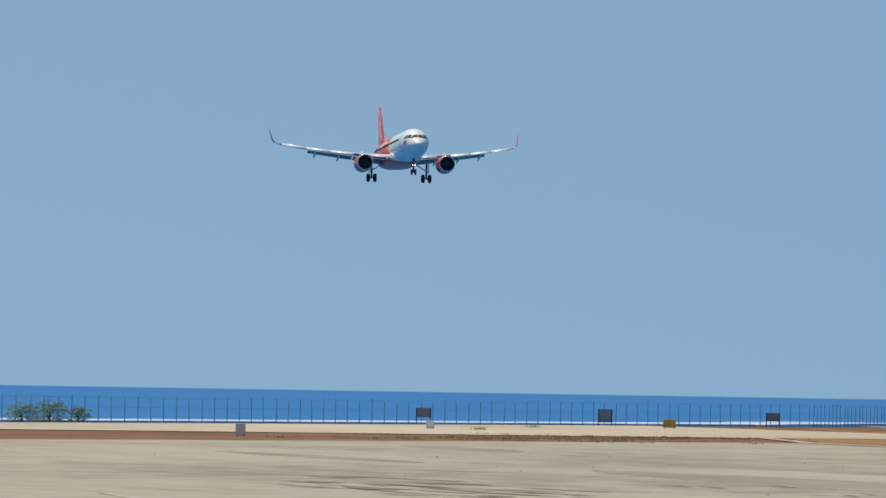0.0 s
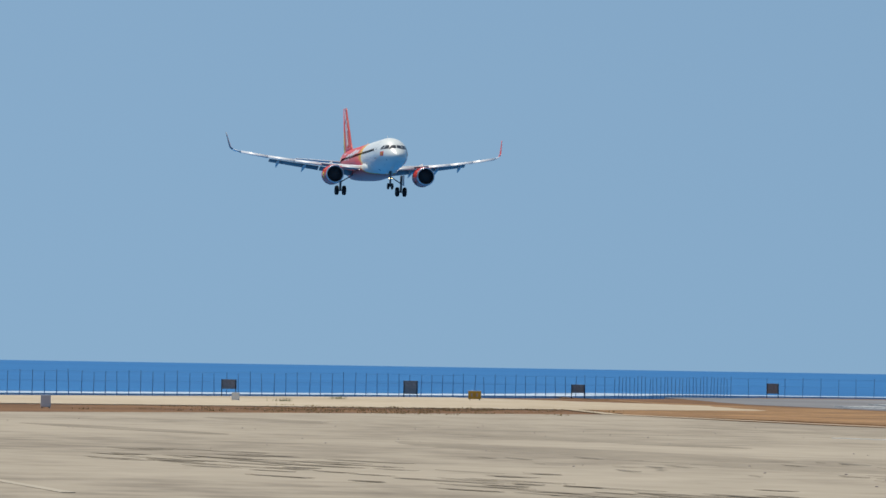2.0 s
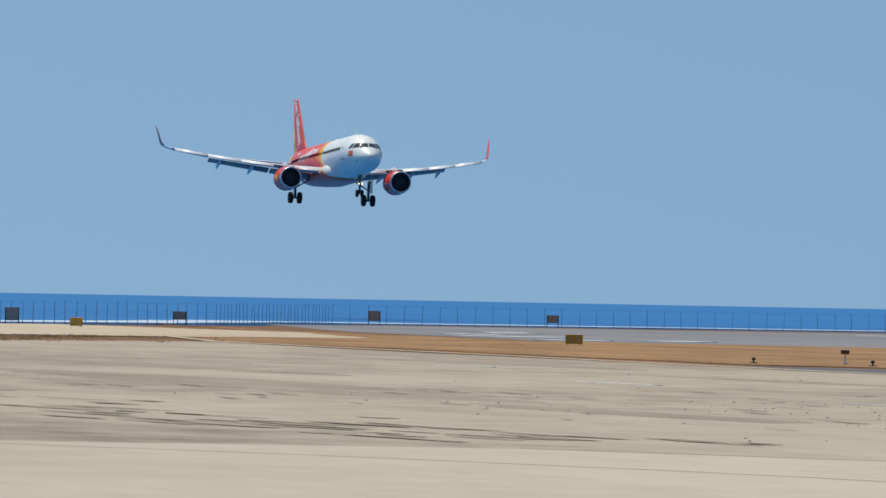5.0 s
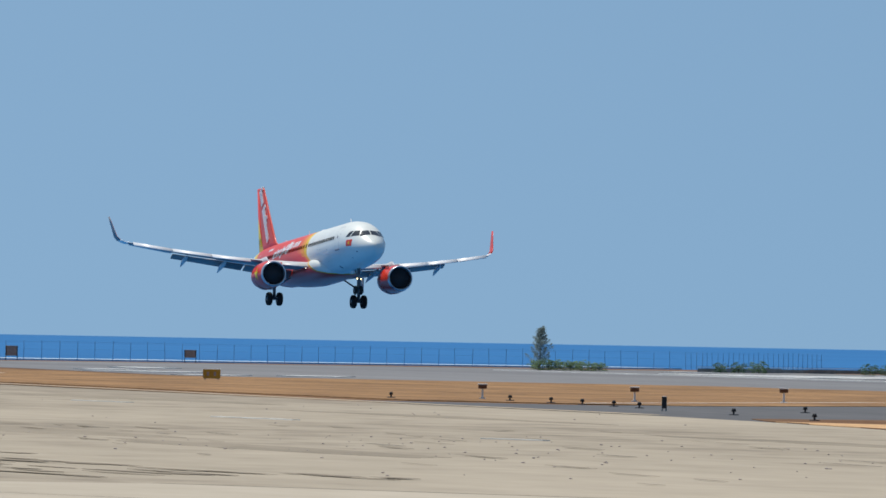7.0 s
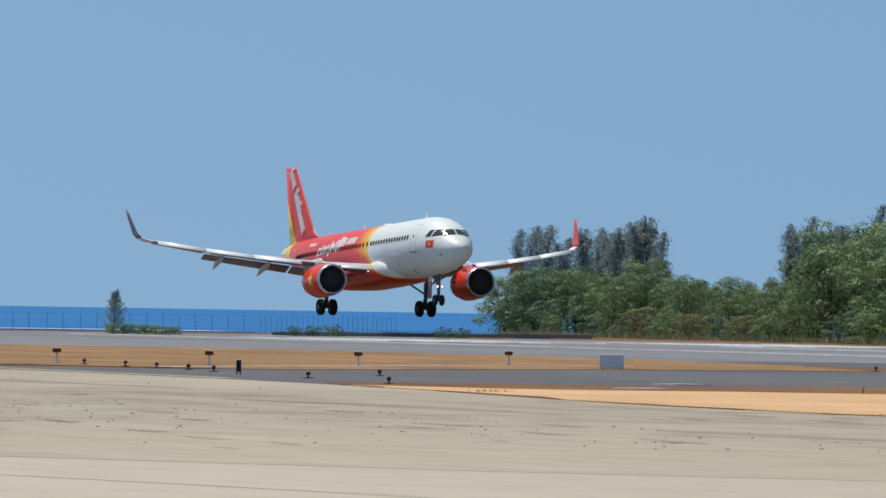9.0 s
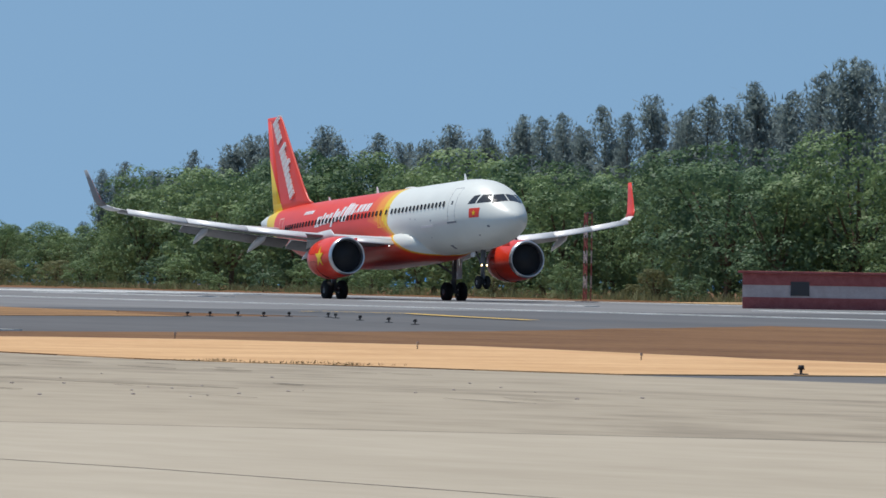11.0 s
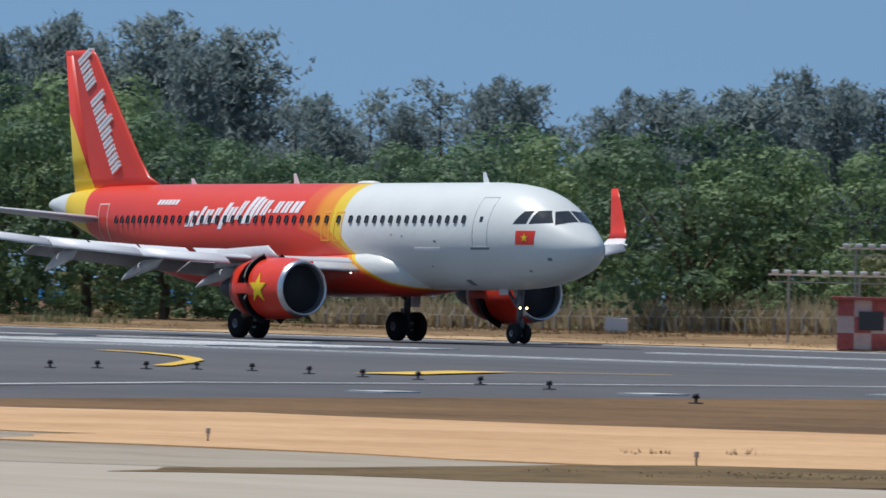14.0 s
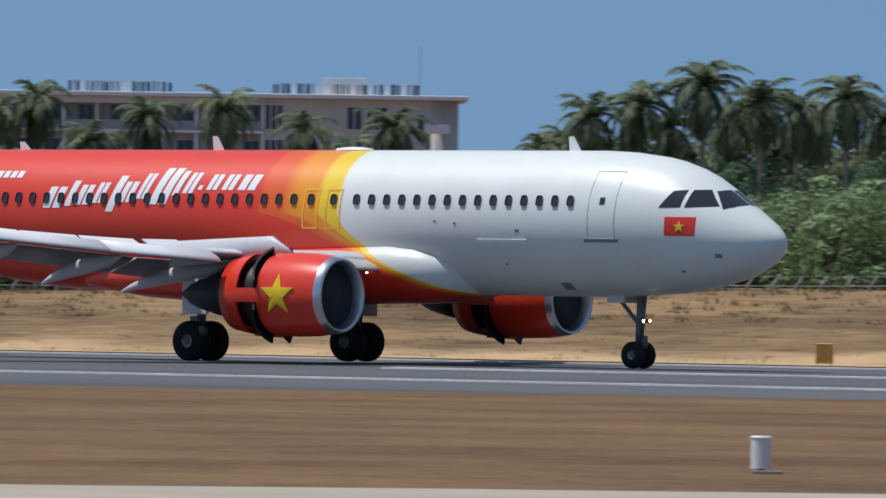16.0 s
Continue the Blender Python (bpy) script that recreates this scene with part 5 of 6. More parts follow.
    for src in kinds + pines + spiky + shrub + palms + [pink]:
        # the first of each kind stands out of sight in the far wood
        src.location = (RNG.uniform(-560, -420), RNG.uniform(318, 345), 0) if src not in palms else (-388 + RNG.uniform(-6, 6), 572 + RNG.uniform(-6, 6), 0)


woods()


def tufts(name, count, place, height, mat, label, width=0.02, blades=14):
    """Clumps of grass blades in one mesh."""
    cen, us, vs = [], [], []
    for _ in range(count):
        x, y, h = place()
        for _ in range(blades):
            d = np.array([RNG.normal() * 0.35, RNG.normal() * 0.35, 1.0])
            ll = height * h * RNG.uniform(0.5, 1.1) / 2
            b = np.array([x + RNG.normal() * 0.22, y + RNG.normal() * 0.22, ground_at(x, y) + 0.05])
            cen.append(b + d * ll)
            us.append(np.array([math.cos(RNG.uniform(0, 3.1)), RNG.uniform(-1, 1), 0]) * width)
            vs.append(d * ll)
    ob = new(name, quads_mesh(name, np.array(cen), np.array(us), np.array(vs), mat))
    return tagged(ob, label, "grass", "", "stuff")


def on_bank():
    x = RNG.uniform(-400, -120)
    return x, 221 + abs(RNG.normal()) * 11, RNG.uniform(0.5, 1.3)


def on_edge():
    f = RNG.uniform(0, 1)
    return -76.8 + 10 * f + RNG.normal() * 0.5, 60 + 8 * f * (1.4 - 0.6 * f) + RNG.normal() * 0.9, RNG.uniform(0.3, 1)


def on_verge():
    f = RNG.uniform(0, 1)
    return -330 - 48 * f + RNG.normal() * 4, 60 + 18 * f + RNG.normal() * 3, RNG.uniform(0.4, 1.2)


WEED = leafy("brown_weeds", (0.17, 0.12, 0.055), (0.36, 0.27, 0.14), 0.8, 0.2)
tufts("dry_grass", 1500, on_bank, 0.13, STRAW, "pale dry grass on the bank", 0.02, 10)
STRAW_SCRUB = leafy("straw_scrub", (0.32, 0.265, 0.165), (0.56, 0.47, 0.31), 0.85, 0.4)
BROWN_WEED = leafy("brown_bank_weeds", (0.13, 0.085, 0.042), (0.30, 0.205, 0.105), 0.85, 0.2)
tufts("dry_grass", 1700, lambda: (RNG.uniform(-330, -120), RNG.uniform(233, 243.5), RNG.uniform(0.4, 1.3)), 0.20, BROWN_WEED, "brown dead weeds below the fence", 0.03, 10)
tufts("dry_grass", 2000, lambda: (RNG.uniform(-335, -205), RNG.uniform(243.3, 244.6), RNG.uniform(0.5, 1.4)), 1.5, STRAW_SCRUB, "tall pale dry scrub behind the fence", 0.07, 10)
tufts("dry_grass", 110, on_edge, 0.045, WEED, "low brown weeds along the apron edge", 0.012)
tufts("dry_grass", 260, on_verge, 0.07, WEED, "brown dead grass along the apron edge", 0.03)
tufts("dry_grass", 700, lambda: (RNG.uniform(-640, -330), RNG.uniform(226, 231), RNG.uniform(0.6, 1.4)), 0.6, SCRUB, "tall weeds beside the trees", 0.04)
for tx, ty in ((-96.0, 89.6), (-92.8, 87.7), (-94.8, 90.3), (-108.6, 104.7), (-104.6, 102.7), (-108.9, 109.0), (-418, 76), (-452, 85)):
    tufts("grass_tuft", 6, lambda: (tx + RNG.normal() * 0.10, ty + RNG.normal() * 0.10, RNG.uniform(0.5, 1)), 0.20, SCRUB, "green grass tuft on dry ground", 0.016)
for tx, ty, tk in ((-161.8, 66.2, 9), (-159.4, 66.8, 7), (-157.2, 67.7, 5), (-200, 71, 3), (-86, 68, 3)):
    tufts("grass_tuft", tk, lambda: (tx + RNG.normal() * 0.5, ty + RNG.normal() * 0.4, RNG.uniform(0.5, 1)), 0.10, WEED, "dry weeds on bare sand", 0.015)


def debris():
    """Small clods and weeds lying on the apron."""
    bm = bmesh.new()
    for k in range(220):
        if k < 150:
            x, y = RNG.uniform(-175, -120), RNG.normal() * 5 + 47
        else:
            x, y = RNG.uniform(-290, -190), RNG.uniform(30, 72)
        s = RNG.uniform(0.008, 0.020)
        bmesh.ops.create_icosphere(bm, subdivisions=1, radius=1, matrix=Matrix.Translation((x, y, 0.025 + s * 0.3)) @ Matrix.Diagonal((s * 2.6, s * 1.8, s * 0.8, 1)))
    ob = part("gravel", bm, RUST_BOARD, None)
    tagged(ob, "scattered dark clods on the concrete apron", "gravel", "", "stuff")


debris()

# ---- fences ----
# distance haze is put into the shore fence colour as pale blue
HAZY_METAL = material("hazed_blue_grey_metal", (0.22, 0.32, 0.45), 0.7, 0.0)


def strand(pts, r):
    """One bent wire as a single tube."""
    rings = [[tuple(p + Vector((0, math.cos(t) * r, math.sin(t) * r))) for t in (0.8, 2.37, 3.94, 5.5)] for p in pts]
    return loft(rings)


def shore_fence():
    path = [(-424, 51), (-470, 78), (-533, 118), (-586, 138), (-606, 170), (-625, 203), (-668, 229)]
    root = new("fence")
    tagged(root, "dark wire fence on posts along the shore", "fence")
    root.location = (-533, 118, -0.35)
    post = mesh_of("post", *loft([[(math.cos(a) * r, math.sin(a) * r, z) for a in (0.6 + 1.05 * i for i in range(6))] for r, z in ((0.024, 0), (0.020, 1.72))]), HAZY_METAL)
    o = Vector((-533, 118, -0.35))
    for a, b in zip(path, path[1:]):
        a, b = Vector((*a, -0.35)), Vector((*b, -0.35))
        n = int((b - a).length / 1.75)
        for i in range(n):
            ob = new("post", post)
            ob.parent = root
            ob.location = a + (b - a) * i / n - o
            ob.rotation_euler = (RNG.normal() * 0.02, RNG.normal() * 0.03, 0)
            ob.scale = (1, 1, RNG.uniform(0.92, 1.04))
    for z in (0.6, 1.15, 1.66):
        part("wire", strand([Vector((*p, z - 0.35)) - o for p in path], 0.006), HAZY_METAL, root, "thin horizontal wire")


def field_fence():
    root = new("fence")
    tagged(root, "pale concrete post fence with angled wire tops", "fence")
    o = Vector((-300, 243, 0))
    root.location = o
    pale = mottled("fence_concrete", (0.42, 0.40, 0.36), (0.60, 0.58, 0.54), 3, 20, 0.9)
    v, f = loft([[(sx * 0.045, sy * 0.045, z) for sx, sy in ((-1, -1), (1, -1), (1, 1), (-1, 1))] for z in (-0.3, 1.0)])
    post = mesh_of("post", v, f, mottled("old_fence_concrete", (0.20, 0.19, 0.17), (0.34, 0.33, 0.30), 3, 20, 0.9))
    v, f = loft([[(sx * 0.028 + lean, sy * 0.028, z) for sx, sy in ((-1, -1), (1, -1), (1, 1), (-1, 1))] for z, lean in ((0, 0), (0.36, 0.30))])
    arm = mesh_of("arm", v, f, pale)
    for x0, x1 in ((-452, -400), (-334, -122)):
        tops = []
        for i in range(x1 - x0 + 1):
            x = x0 + i
            y = 243 - 7 * ease(-330, -440, x) if x < -330 else 243
            top = 0.62 + 1.95 * ease(-420, -150, x) if x > -400 else 0.62 - 0.5 * ease(-440, -400, x)
            g = ground_at(x, y)
            high = max(0.2, top - g - 0.25)
            ob = new("post", post)
            ob.parent = root
            ob.location = Vector((x, y, g)) - o
            ob.scale = (1, 1, high)
            ar = new("arm", arm)
            ar.parent = ob
            ar.location = (0, 0, 1.0)
            ar.scale = (1, 1, 1 / high)
            tops.append(Vector((x, y, g + high)) - o)
        for dx, dz, r in ((0.26, 0.32, 0.006), (0.0, 0.0, 0.017)):
            part("wire", strand([p + Vector((dx, 0, dz)) for p in tops], r), pale, root, "taut pale wire")


shore_fence()
field_fence()


def screen_fence():
    """A low dark mesh screen where the shore meets the wood."""
    root = new("fence")
    tagged(root, "low dark mesh screen fence near the shore", "fence")
    root.location = (-590, 205, 0)
    mesh_mat = mottled("dark_mesh", (0.20, 0.21, 0.21), (0.32, 0.33, 0.33), 1.5, 10, 0.9)
    path = [(-570, 186), (-590, 205), (-601, 221)]
    for a, b in zip(path, path[1:]):
        a, b = Vector((*a, 0)), Vector((*b, 0))
        n = max(1, int((b - a).length / 4))
        for i in range(n):
            p = a + (b - a) * (i + 0.5) / n
            ob = part("panel", box_bm(((b - a).length / n - 0.05, 0.04, RNG.uniform(0.24, 0.34)), (0, 0, 0.15)), mesh_mat, root)
            ob.location = p - root.location
            ob.rotation_euler = (0, 0, math.atan2((b - a).y, (b - a).x))
            rail = part("rail", box_bm(((b - a).length / n, 0.05, 0.04), (0, 0, 0.38)), WHITE_METAL, root)
            rail.location, rail.rotation_euler = ob.location, ob.rotation_euler


screen_fence()


# ---- airfield things ----
def board(x, y, z0, z1, width, mat, label, face):
    """A board on two legs, turned to the face angle."""
    root = new("sign_board")
    tagged(root, label, "sign", "shore boards")
    root.matrix_basis = pose(x, y, 0, 0, 0, face)
    part("panel", box_bm((width, 0.06, z1 - z0), (0, 0, (z0 + z1) / 2), 0.01), mat, root, "weathered panel")
    for s in (-1, 1):
        part("leg", box_bm((0.05, 0.05, z1 + 0.3), (s * width * 0.46, 0.05, (z1 - 0.3) / 2)), DARK_METAL, root)
    for k in range(3):
        part("slat", box_bm((width * 0.98, 0.02, 0.03), (0, -0.042, z0 + (z1 - z0) * (0.25 + 0.25 * k))), DARK_METAL, root)


for x, y, z0, z1 in ((-474.1, 83.0, 0.42, 0.95), (-499, 98.2, 0.2, 0.98), (-520.8, 113.0, 0.35, 0.86), (-581.8, 140, 0.30, 1.0), (-590.7, 155.1, 0.35, 0.9)):
    board(x, y, z0, z1, 0.85, RUST_BOARD, "weathered dark board on legs by the shore", math.degrees(math.atan2(y, x)) + 90)


def guidance_sign(x, y, w, h, face, mat, label, legs=0.12):
    """A box sign on short legs with a framed face."""
    root = new("guidance_sign")
    tagged(root, label, "airfield sign", "airfield signs")
    root.matrix_basis = pose(x, y, 0.035, 0, 0, face)
    part("case", box_bm((w, 0.22, h), (0, 0, legs + h / 2), 0.015), WHITE_METAL, root, "white sign case")
    part("face", box_bm((w * 0.985, 0.02, h * 0.96), (0, -0.115, legs + h / 2), 0.004), mat, root, "plain sign face")
    for s in (-1, 1):
        part("leg", box_bm((0.05, 0.05, legs + 0.08), (s * w * 0.36, 0, (legs - 0.08) / 2 + 0.03)), GREY_METAL, root)
    if mat is YELLOW_BOARD:
        for s in (-0.22, 0.18):
            part("marking", box_bm((w * 0.13, 0.012, h * 0.42), (s * w, -0.130, legs + h / 2)), RUST_BOARD, root, "dark marking bar")


def facing(x, y):
    return math.degrees(math.atan2(y, x)) - 90


guidance_sign(-465.5, 95.2, 0.72, 0.46, facing(-465, 95), YELLOW_BOARD, "small yellow sign on dry ground near the shore", 0.06)
guidance_sign(-370.2, 98.2, 0.78, 0.42, facing(-370, 98), YELLOW_BOARD, "yellow guidance sign with dark marks in dry grass", 0.05)
guidance_sign(-122.4, 102.8, 0.86, 0.50, facing(-122, 103) - 14, BLACK_PANEL, "black-faced guidance sign in a white case", 0.05)
guidance_sign(-149, 75.8, 0.27, 0.41, facing(-149, 76) - 30, BLACK_PANEL, "white cased sign turned edge-on with black face", 0.04)
guidance_sign(-283.5, 105, 0.86, 0.50, facing(-283, 105), WHITE_METAL, "blank white sign beside the taxiway", 0.03)
guidance_sign(-339, 52, 0.40, 0.48, facing(-339, 52), WHITE_METAL, "small pale cabinet sign in dry grass", 0.02)
guidance_sign(-423, 74.4, 0.40, 0.38, facing(-423, 74), WHITE_METAL, "small pale cabinet sign on sand", 0.02)
guidance_sign(-244, 78.6, 0.15, 0.36, facing(-244, 78), BLACK_PANEL, "narrow black and white marker", 0.06)
guidance_sign(-147.5, 221.5, 0.55, 0.62, facing(-147, 221), YELLOW_BOARD, "yellow marker box at the foot of the bank", 0.05)
guidance_sign(-308.5, 240.7, 1.05, 0.72, facing(-308.5, 240.7), WHITE_METAL, "white notice board by the fence", 0.25)


LAMP_BROWN = mottled("brown_lamp_paint", (0.10, 0.045, 0.025), (0.20, 0.09, 0.045), 3, 20, 0.6)


def papi(x, y):
    """An approach light: a lamp box on a thin leg."""
    root = new("approach_light")
    tagged(root, "dark approach light box on a thin leg", "approach light", "approach lights")
    root.matrix_basis = pose(x, y, 0.035, 0, 0, facing(x, y))
    part("leg", rod_bm((0, 0, 0), (0, 0, 0.34), 0.035, None, 8), WHITE_METAL, root)
    part("lamp_box", box_bm((0.30, 0.34, 0.13), (0, 0, 0.40), 0.03), LAMP_BROWN, root, "dark brown lamp box")
    part("cap", box_bm((0.34, 0.38, 0.035), (0, 0, 0.485), 0.012), WHITE_METAL, root, "white cap")
    part("foot", box_bm((0.22, 0.22, 0.03), (0, 0, 0.015)), WHITE_METAL, root)


for x, y in ((-281.2, 84.1), (-278.0, 88.5), (-285.4, 96.3), (-304, 108.5)):
    papi(x, y)


def edge_light():
    root = new("edge_light")
    tagged(root, "small dark elevated taxiway light on a plate", "airfield light", "taxiway lights")
    part("plate", rod_bm((0, 0, 0), (0, 0, 0.025), 0.15, 0.14, 14), DARK_METAL, root, "round base plate")
    part("stem", rod_bm((0, 0, 0.025), (0, 0, 0.10), 0.03, None, 8), DARK_METAL, root)
    part("lens", rod_bm((0, 0, 0.10), (0, 0, 0.19), 0.075, 0.05, 10), INLET_DARK, root, "dark lens dome", True)
    return root


LIGHTS = [(-278.5, 80.1), (-273, 82.6), (-265.8, 81.8), (-260.5, 81.2), (-255.6, 80.7), (-250.5, 79.9), (-231.7, 76.7), (-218.5, 74.6), (-242.5, 82.5),
          (-292, 118.4), (-294, 120.1), (-296.4, 122.2), (-295.6, 122.9), (-297.7, 124.8), (-296.8, 126), (-292.8, 124.6), (-283.3, 121.5), (-274.7, 118.9), (-266.7, 116.4),
          (-151.2, 74.2), (-147.4, 74.8), (-144.8, 75), (-141.7, 74.8), (-138.6, 74.3), (-134.4, 73.4), (-130.5, 72.6), (-125.6, 71.4), (-112.3, 68.6),
          (-168.2, 114.4), (-169, 116.3), (-168.7, 117.5), (-169.6, 119.6), (-168.3, 120.3), (-163.9, 118.8), (-159.6, 117.2), (-156.4, 116.4), (-149.7, 113.1), (-143.6, 110.3), (-127.6, 101.5)]
first = edge_light()
first.matrix_basis = pose(*LIGHTS[0], 0.038)
for x, y in LIGHTS[1:]:
    copy_thing(first, pose(x, y, 0.038))


def stake(x, y):
    root = new("marker_stake")
    tagged(root, "short dark marker stake in sand", "stake", "marker stakes")
    root.location = (x, y, 0.03)
    part("stem", rod_bm((0, 0, 0), (0, 0, 0.12), 0.012, None, 6), DARK_METAL, root)
    part("head", box_bm((0.055, 0.04, 0.07), (0, 0, 0.145), 0.008), RUST_BOARD, root)


for x, y in ((-91.6, 64.8), (-80.8, 64.3), (-105.7, 67.5), (-81.7, 50.8), (-172, 80.5), (-190, 83), (-208, 84)):
    stake(x, y)


def marker_post(x, y, h, label):
    root = new("marker_post")
    tagged(root, label, "marker post", "white marker posts")
    root.matrix_basis = pose(x, y, 0.035, 0, 0, facing(x, y))
    part("sleeve", rod_bm((0, 0, 0.06), (0, 0, h), 0.115, None, 18), WHITE_METAL, root, "white tube")
    part("cap", rod_bm((0, 0, h), (0, 0, h + 0.02), 0.125, 0.11, 18), WHITE_METAL, root)
    part("foot", rod_bm((0, 0, -0.02), (0, 0, 0.06), 0.05, None, 10), GREY_METAL, root)
    part("base", box_bm((0.34, 0.26, 0.04), (0.08, 0, 0.02), 0.01), PALE_CONCRETE, root)


marker_post(-63.2, 73.3, 0.56, "white round marker post in brown grass")
marker_post(-56.0, 82.8, 0.42, "short white marker post in brown grass")

# ---- localiser station and hut ----
RED_PANEL = mottled("faded_red_paint", (0.32, 0.085, 0.082), (0.46, 0.15, 0.14), 2, 14, 0.7)
PALE_PANEL = mottled("faded_white_paint", (0.48, 0.38, 0.37), (0.64, 0.55, 0.53), 2, 14, 0.7)


def chequered_hut(x, y, w, d, h, face, label, cols, rows):
    root = new("hut")
    tagged(root, label, "hut")
    root.matrix_basis = pose(x, y, ground_at(x, y), 0, 0, face)
    part("wall", box_bm((w, d, h), (0, 0, h / 2), 0.02), PALE_PANEL, root, "pale hut walls")
    part("roof", box_bm((w + 0.5, d + 0.5, 0.12), (0, 0, h + 0.06), 0.03), RED_PANEL, root, "flat roof with red edge")
    for i in range(cols):
        for j in range(rows):
            if (i + j) % 2 == 0:
                part("panel", box_bm((w / cols - 0.02, 0.03, h / rows - 0.02), (-w / 2 + w / cols * (i + 0.5), -d / 2 - 0.012, h / rows * (j + 0.5))), RED_PANEL, root)
    part("window", box_bm((1.0, 0.05, 0.75), (-w * 0.32, -d / 2 - 0.03, h * 0.58)), GLASS, root, "dark window")
    part("door", box_bm((0.8, 0.05, h * 0.85), (w * 0.38, -d / 2 - 0.03, h * 0.43)), DARK_METAL, root, "dark door")


b = radians(-49.95)
chequered_hut(348 * math.sin(b), 348 * math.cos(b), 7.6, 3.0, 2.0, -math.degrees(b), "red and white chequered equipment hut", 11, 3)
b = radians(-63.2)
chequered_hut(462 * math.sin(b), 462 * math.cos(b), 17.0, 3.0, 1.9, -math.degrees(b), "long low red and white banded hut", 1, 3)


def antenna_array(bear, dist, w, z, label, n):
    root = new("antenna_array")
    tagged(root, label, "antenna", "localiser antennas")
    a = radians(bear)
    x, y = dist * math.sin(a), dist * math.cos(a)
    g = ground_at(x, y)
    root.matrix_basis = pose(x, y, g, 0, 0, -bear)
    z -= g
    part("beam", box_bm((w, 0.25, 0.07), (0, 0, z), 0.01), WHITE_METAL, root, "long white beam")
    part("beam", box_bm((w, 0.2, 0.05), (0, 0.25, z - 0.3), 0.01), GREY_METAL, root)
    for i in range(n):
        part("element", box_bm((0.30, 0.6, 0.16), (-w / 2 + w * (i + 0.5) / n, 0, z + 0.12), 0.05), WHITE_METAL, root)
        part("brace", rod_bm((-w / 2 + w * (i + 0.5) / n, 0, z), (-w / 2 + w * (i + 1) / n, 0.25, z - 0.3), 0.02, None, 4), GREY_METAL, root)
    for f in (-0.42, -0.14, 0.14, 0.42):
        part("post", rod_bm((w * f, 0.1, -0.05), (w * f, 0.1, z), 0.05, None, 8), GREY_METAL, root)


antenna_array(-50.2, 360, 10.5, 3.05, "pale localiser antenna row on posts", 20)
antenna_array(-49.9, 368, 8.6, 4.25, "upper white antenna row on posts", 16)


def windsock():
    a = radians(-45.1)
    x, y = 316 * math.sin(a), 316 * math.cos(a)
    root = new("windsock")
    tagged(root, "orange windsock on a red and white lattice mast", "windsock")
    root.matrix_basis = pose(x, y, ground_at(x, y), 0, 0, 45)
    for k in range(6):
        bm = bmesh.new()
        z0, z1 = k * 0.62, (k + 1) * 0.62
        for sx, sy in ((-1, -1), (1, -1), (1, 1), (-1, 1)):
            rod_bm((sx * 0.17, sy * 0.17, z0), (sx * 0.17, sy * 0.17, z1), 0.025, None, 6, bm)
            rod_bm((sx * 0.17, sy * 0.17, z0), (-sy * 0.17, sx * 0.17, z1), 0.015, None, 4, bm)
        part("mast_section", bm, RED_PANEL if k % 2 == 0 else PALE_PANEL, root, "lattice mast section")
    rings = []
    for px, pz, r in ((0.1, 3.95, 0.34), (-0.4, 3.98, 0.34), (-0.8, 3.93, 0.31), (-1.1, 3.72, 0.27), (-1.25, 3.42, 0.22), (-1.38, 3.1, 0.17)):
        lean = 0.0 if px > -0.9 else 1.1
        rings.append([(px + math.sin(lean) * math.sin(t) * r * 0.9, math.cos(t) * r, pz + math.cos(lean * 0.75) * math.sin(t) * r) for t in (2 * math.pi * i / 16 for i in range(16))])
    part("sock", loft(rings, True, False), mottled("orange_cloth", (0.80, 0.16, 0.015), (0.95, 0.26, 0.03), 3, 16, 0.8), root, "orange cloth sock", True)


windsock()


def striped_mast(bear, dist, h, label):
    a = radians(bear)
    root = new("mast")
    tagged(root, label, "mast")
    x, y = dist * math.sin(a), dist * math.cos(a)
    root.location = (x, y, ground_at(x, y))
    for k in range(7):
        bm = bmesh.new()
        for sx, sy in ((-1, -1), (1, -1), (0, 1)):
            rod_bm((sx * 0.2, sy * 0.2, k * h / 7), (sx * 0.2, sy * 0.2, (k + 1) * h / 7), 0.045, None, 6, bm)
            rod_bm((sx * 0.2, sy * 0.2, k * h / 7), (-sx * 0.2, sy * 0.2, (k + 1) * h / 7), 0.025, None, 4, bm)
        part("mast_section", bm, RED_PANEL if k % 2 == 0 else PALE_PANEL, root)
    part("top_bar", box_bm((0.9, 0.1, 0.08), (0, 0, h)), DARK_METAL, root)


striped_mast(-65.28, 530, 5.4, "red and white lattice mast beside the runway")


def lamp_pole(bear, dist, h):
    a = radians(bear)
    root = new("lamp_pole")
    tagged(root, "thin grey lamp pole behind the trees", "lamp pole", "lamp poles")
    x, y = dist * math.sin(a), dist * math.cos(a)
    root.location = (x, y, ground_at(x, y))
    part("pole", rod_bm((0, 0, 0), (0, 0, h), 0.09, 0.05, 8), GREY_METAL, root)
    part("lamp_head", box_bm((0.5, 0.25, 0.12), (0, 0, h), 0.03), WHITE_METAL, root)


lamp_pole(-46.6, 400, 11.0)
lamp_pole(-43.2, 390, 9.5)

# ---- hotel and small roofs ----
PLASTER = mottled("grey_plaster", (0.56, 0.56, 0.54), (0.68, 0.68, 0.66), 0.5, 6, 0.9)
BEIGE_PLASTER = mottled("beige_plaster", (0.52, 0.51, 0.45), (0.62, 0.61, 0.55), 0.4, 5, 0.9)
SLAB = mottled("white_concrete", (0.72, 0.73, 0.73), (0.82, 0.83, 0.83), 0.6, 8, 0.85)


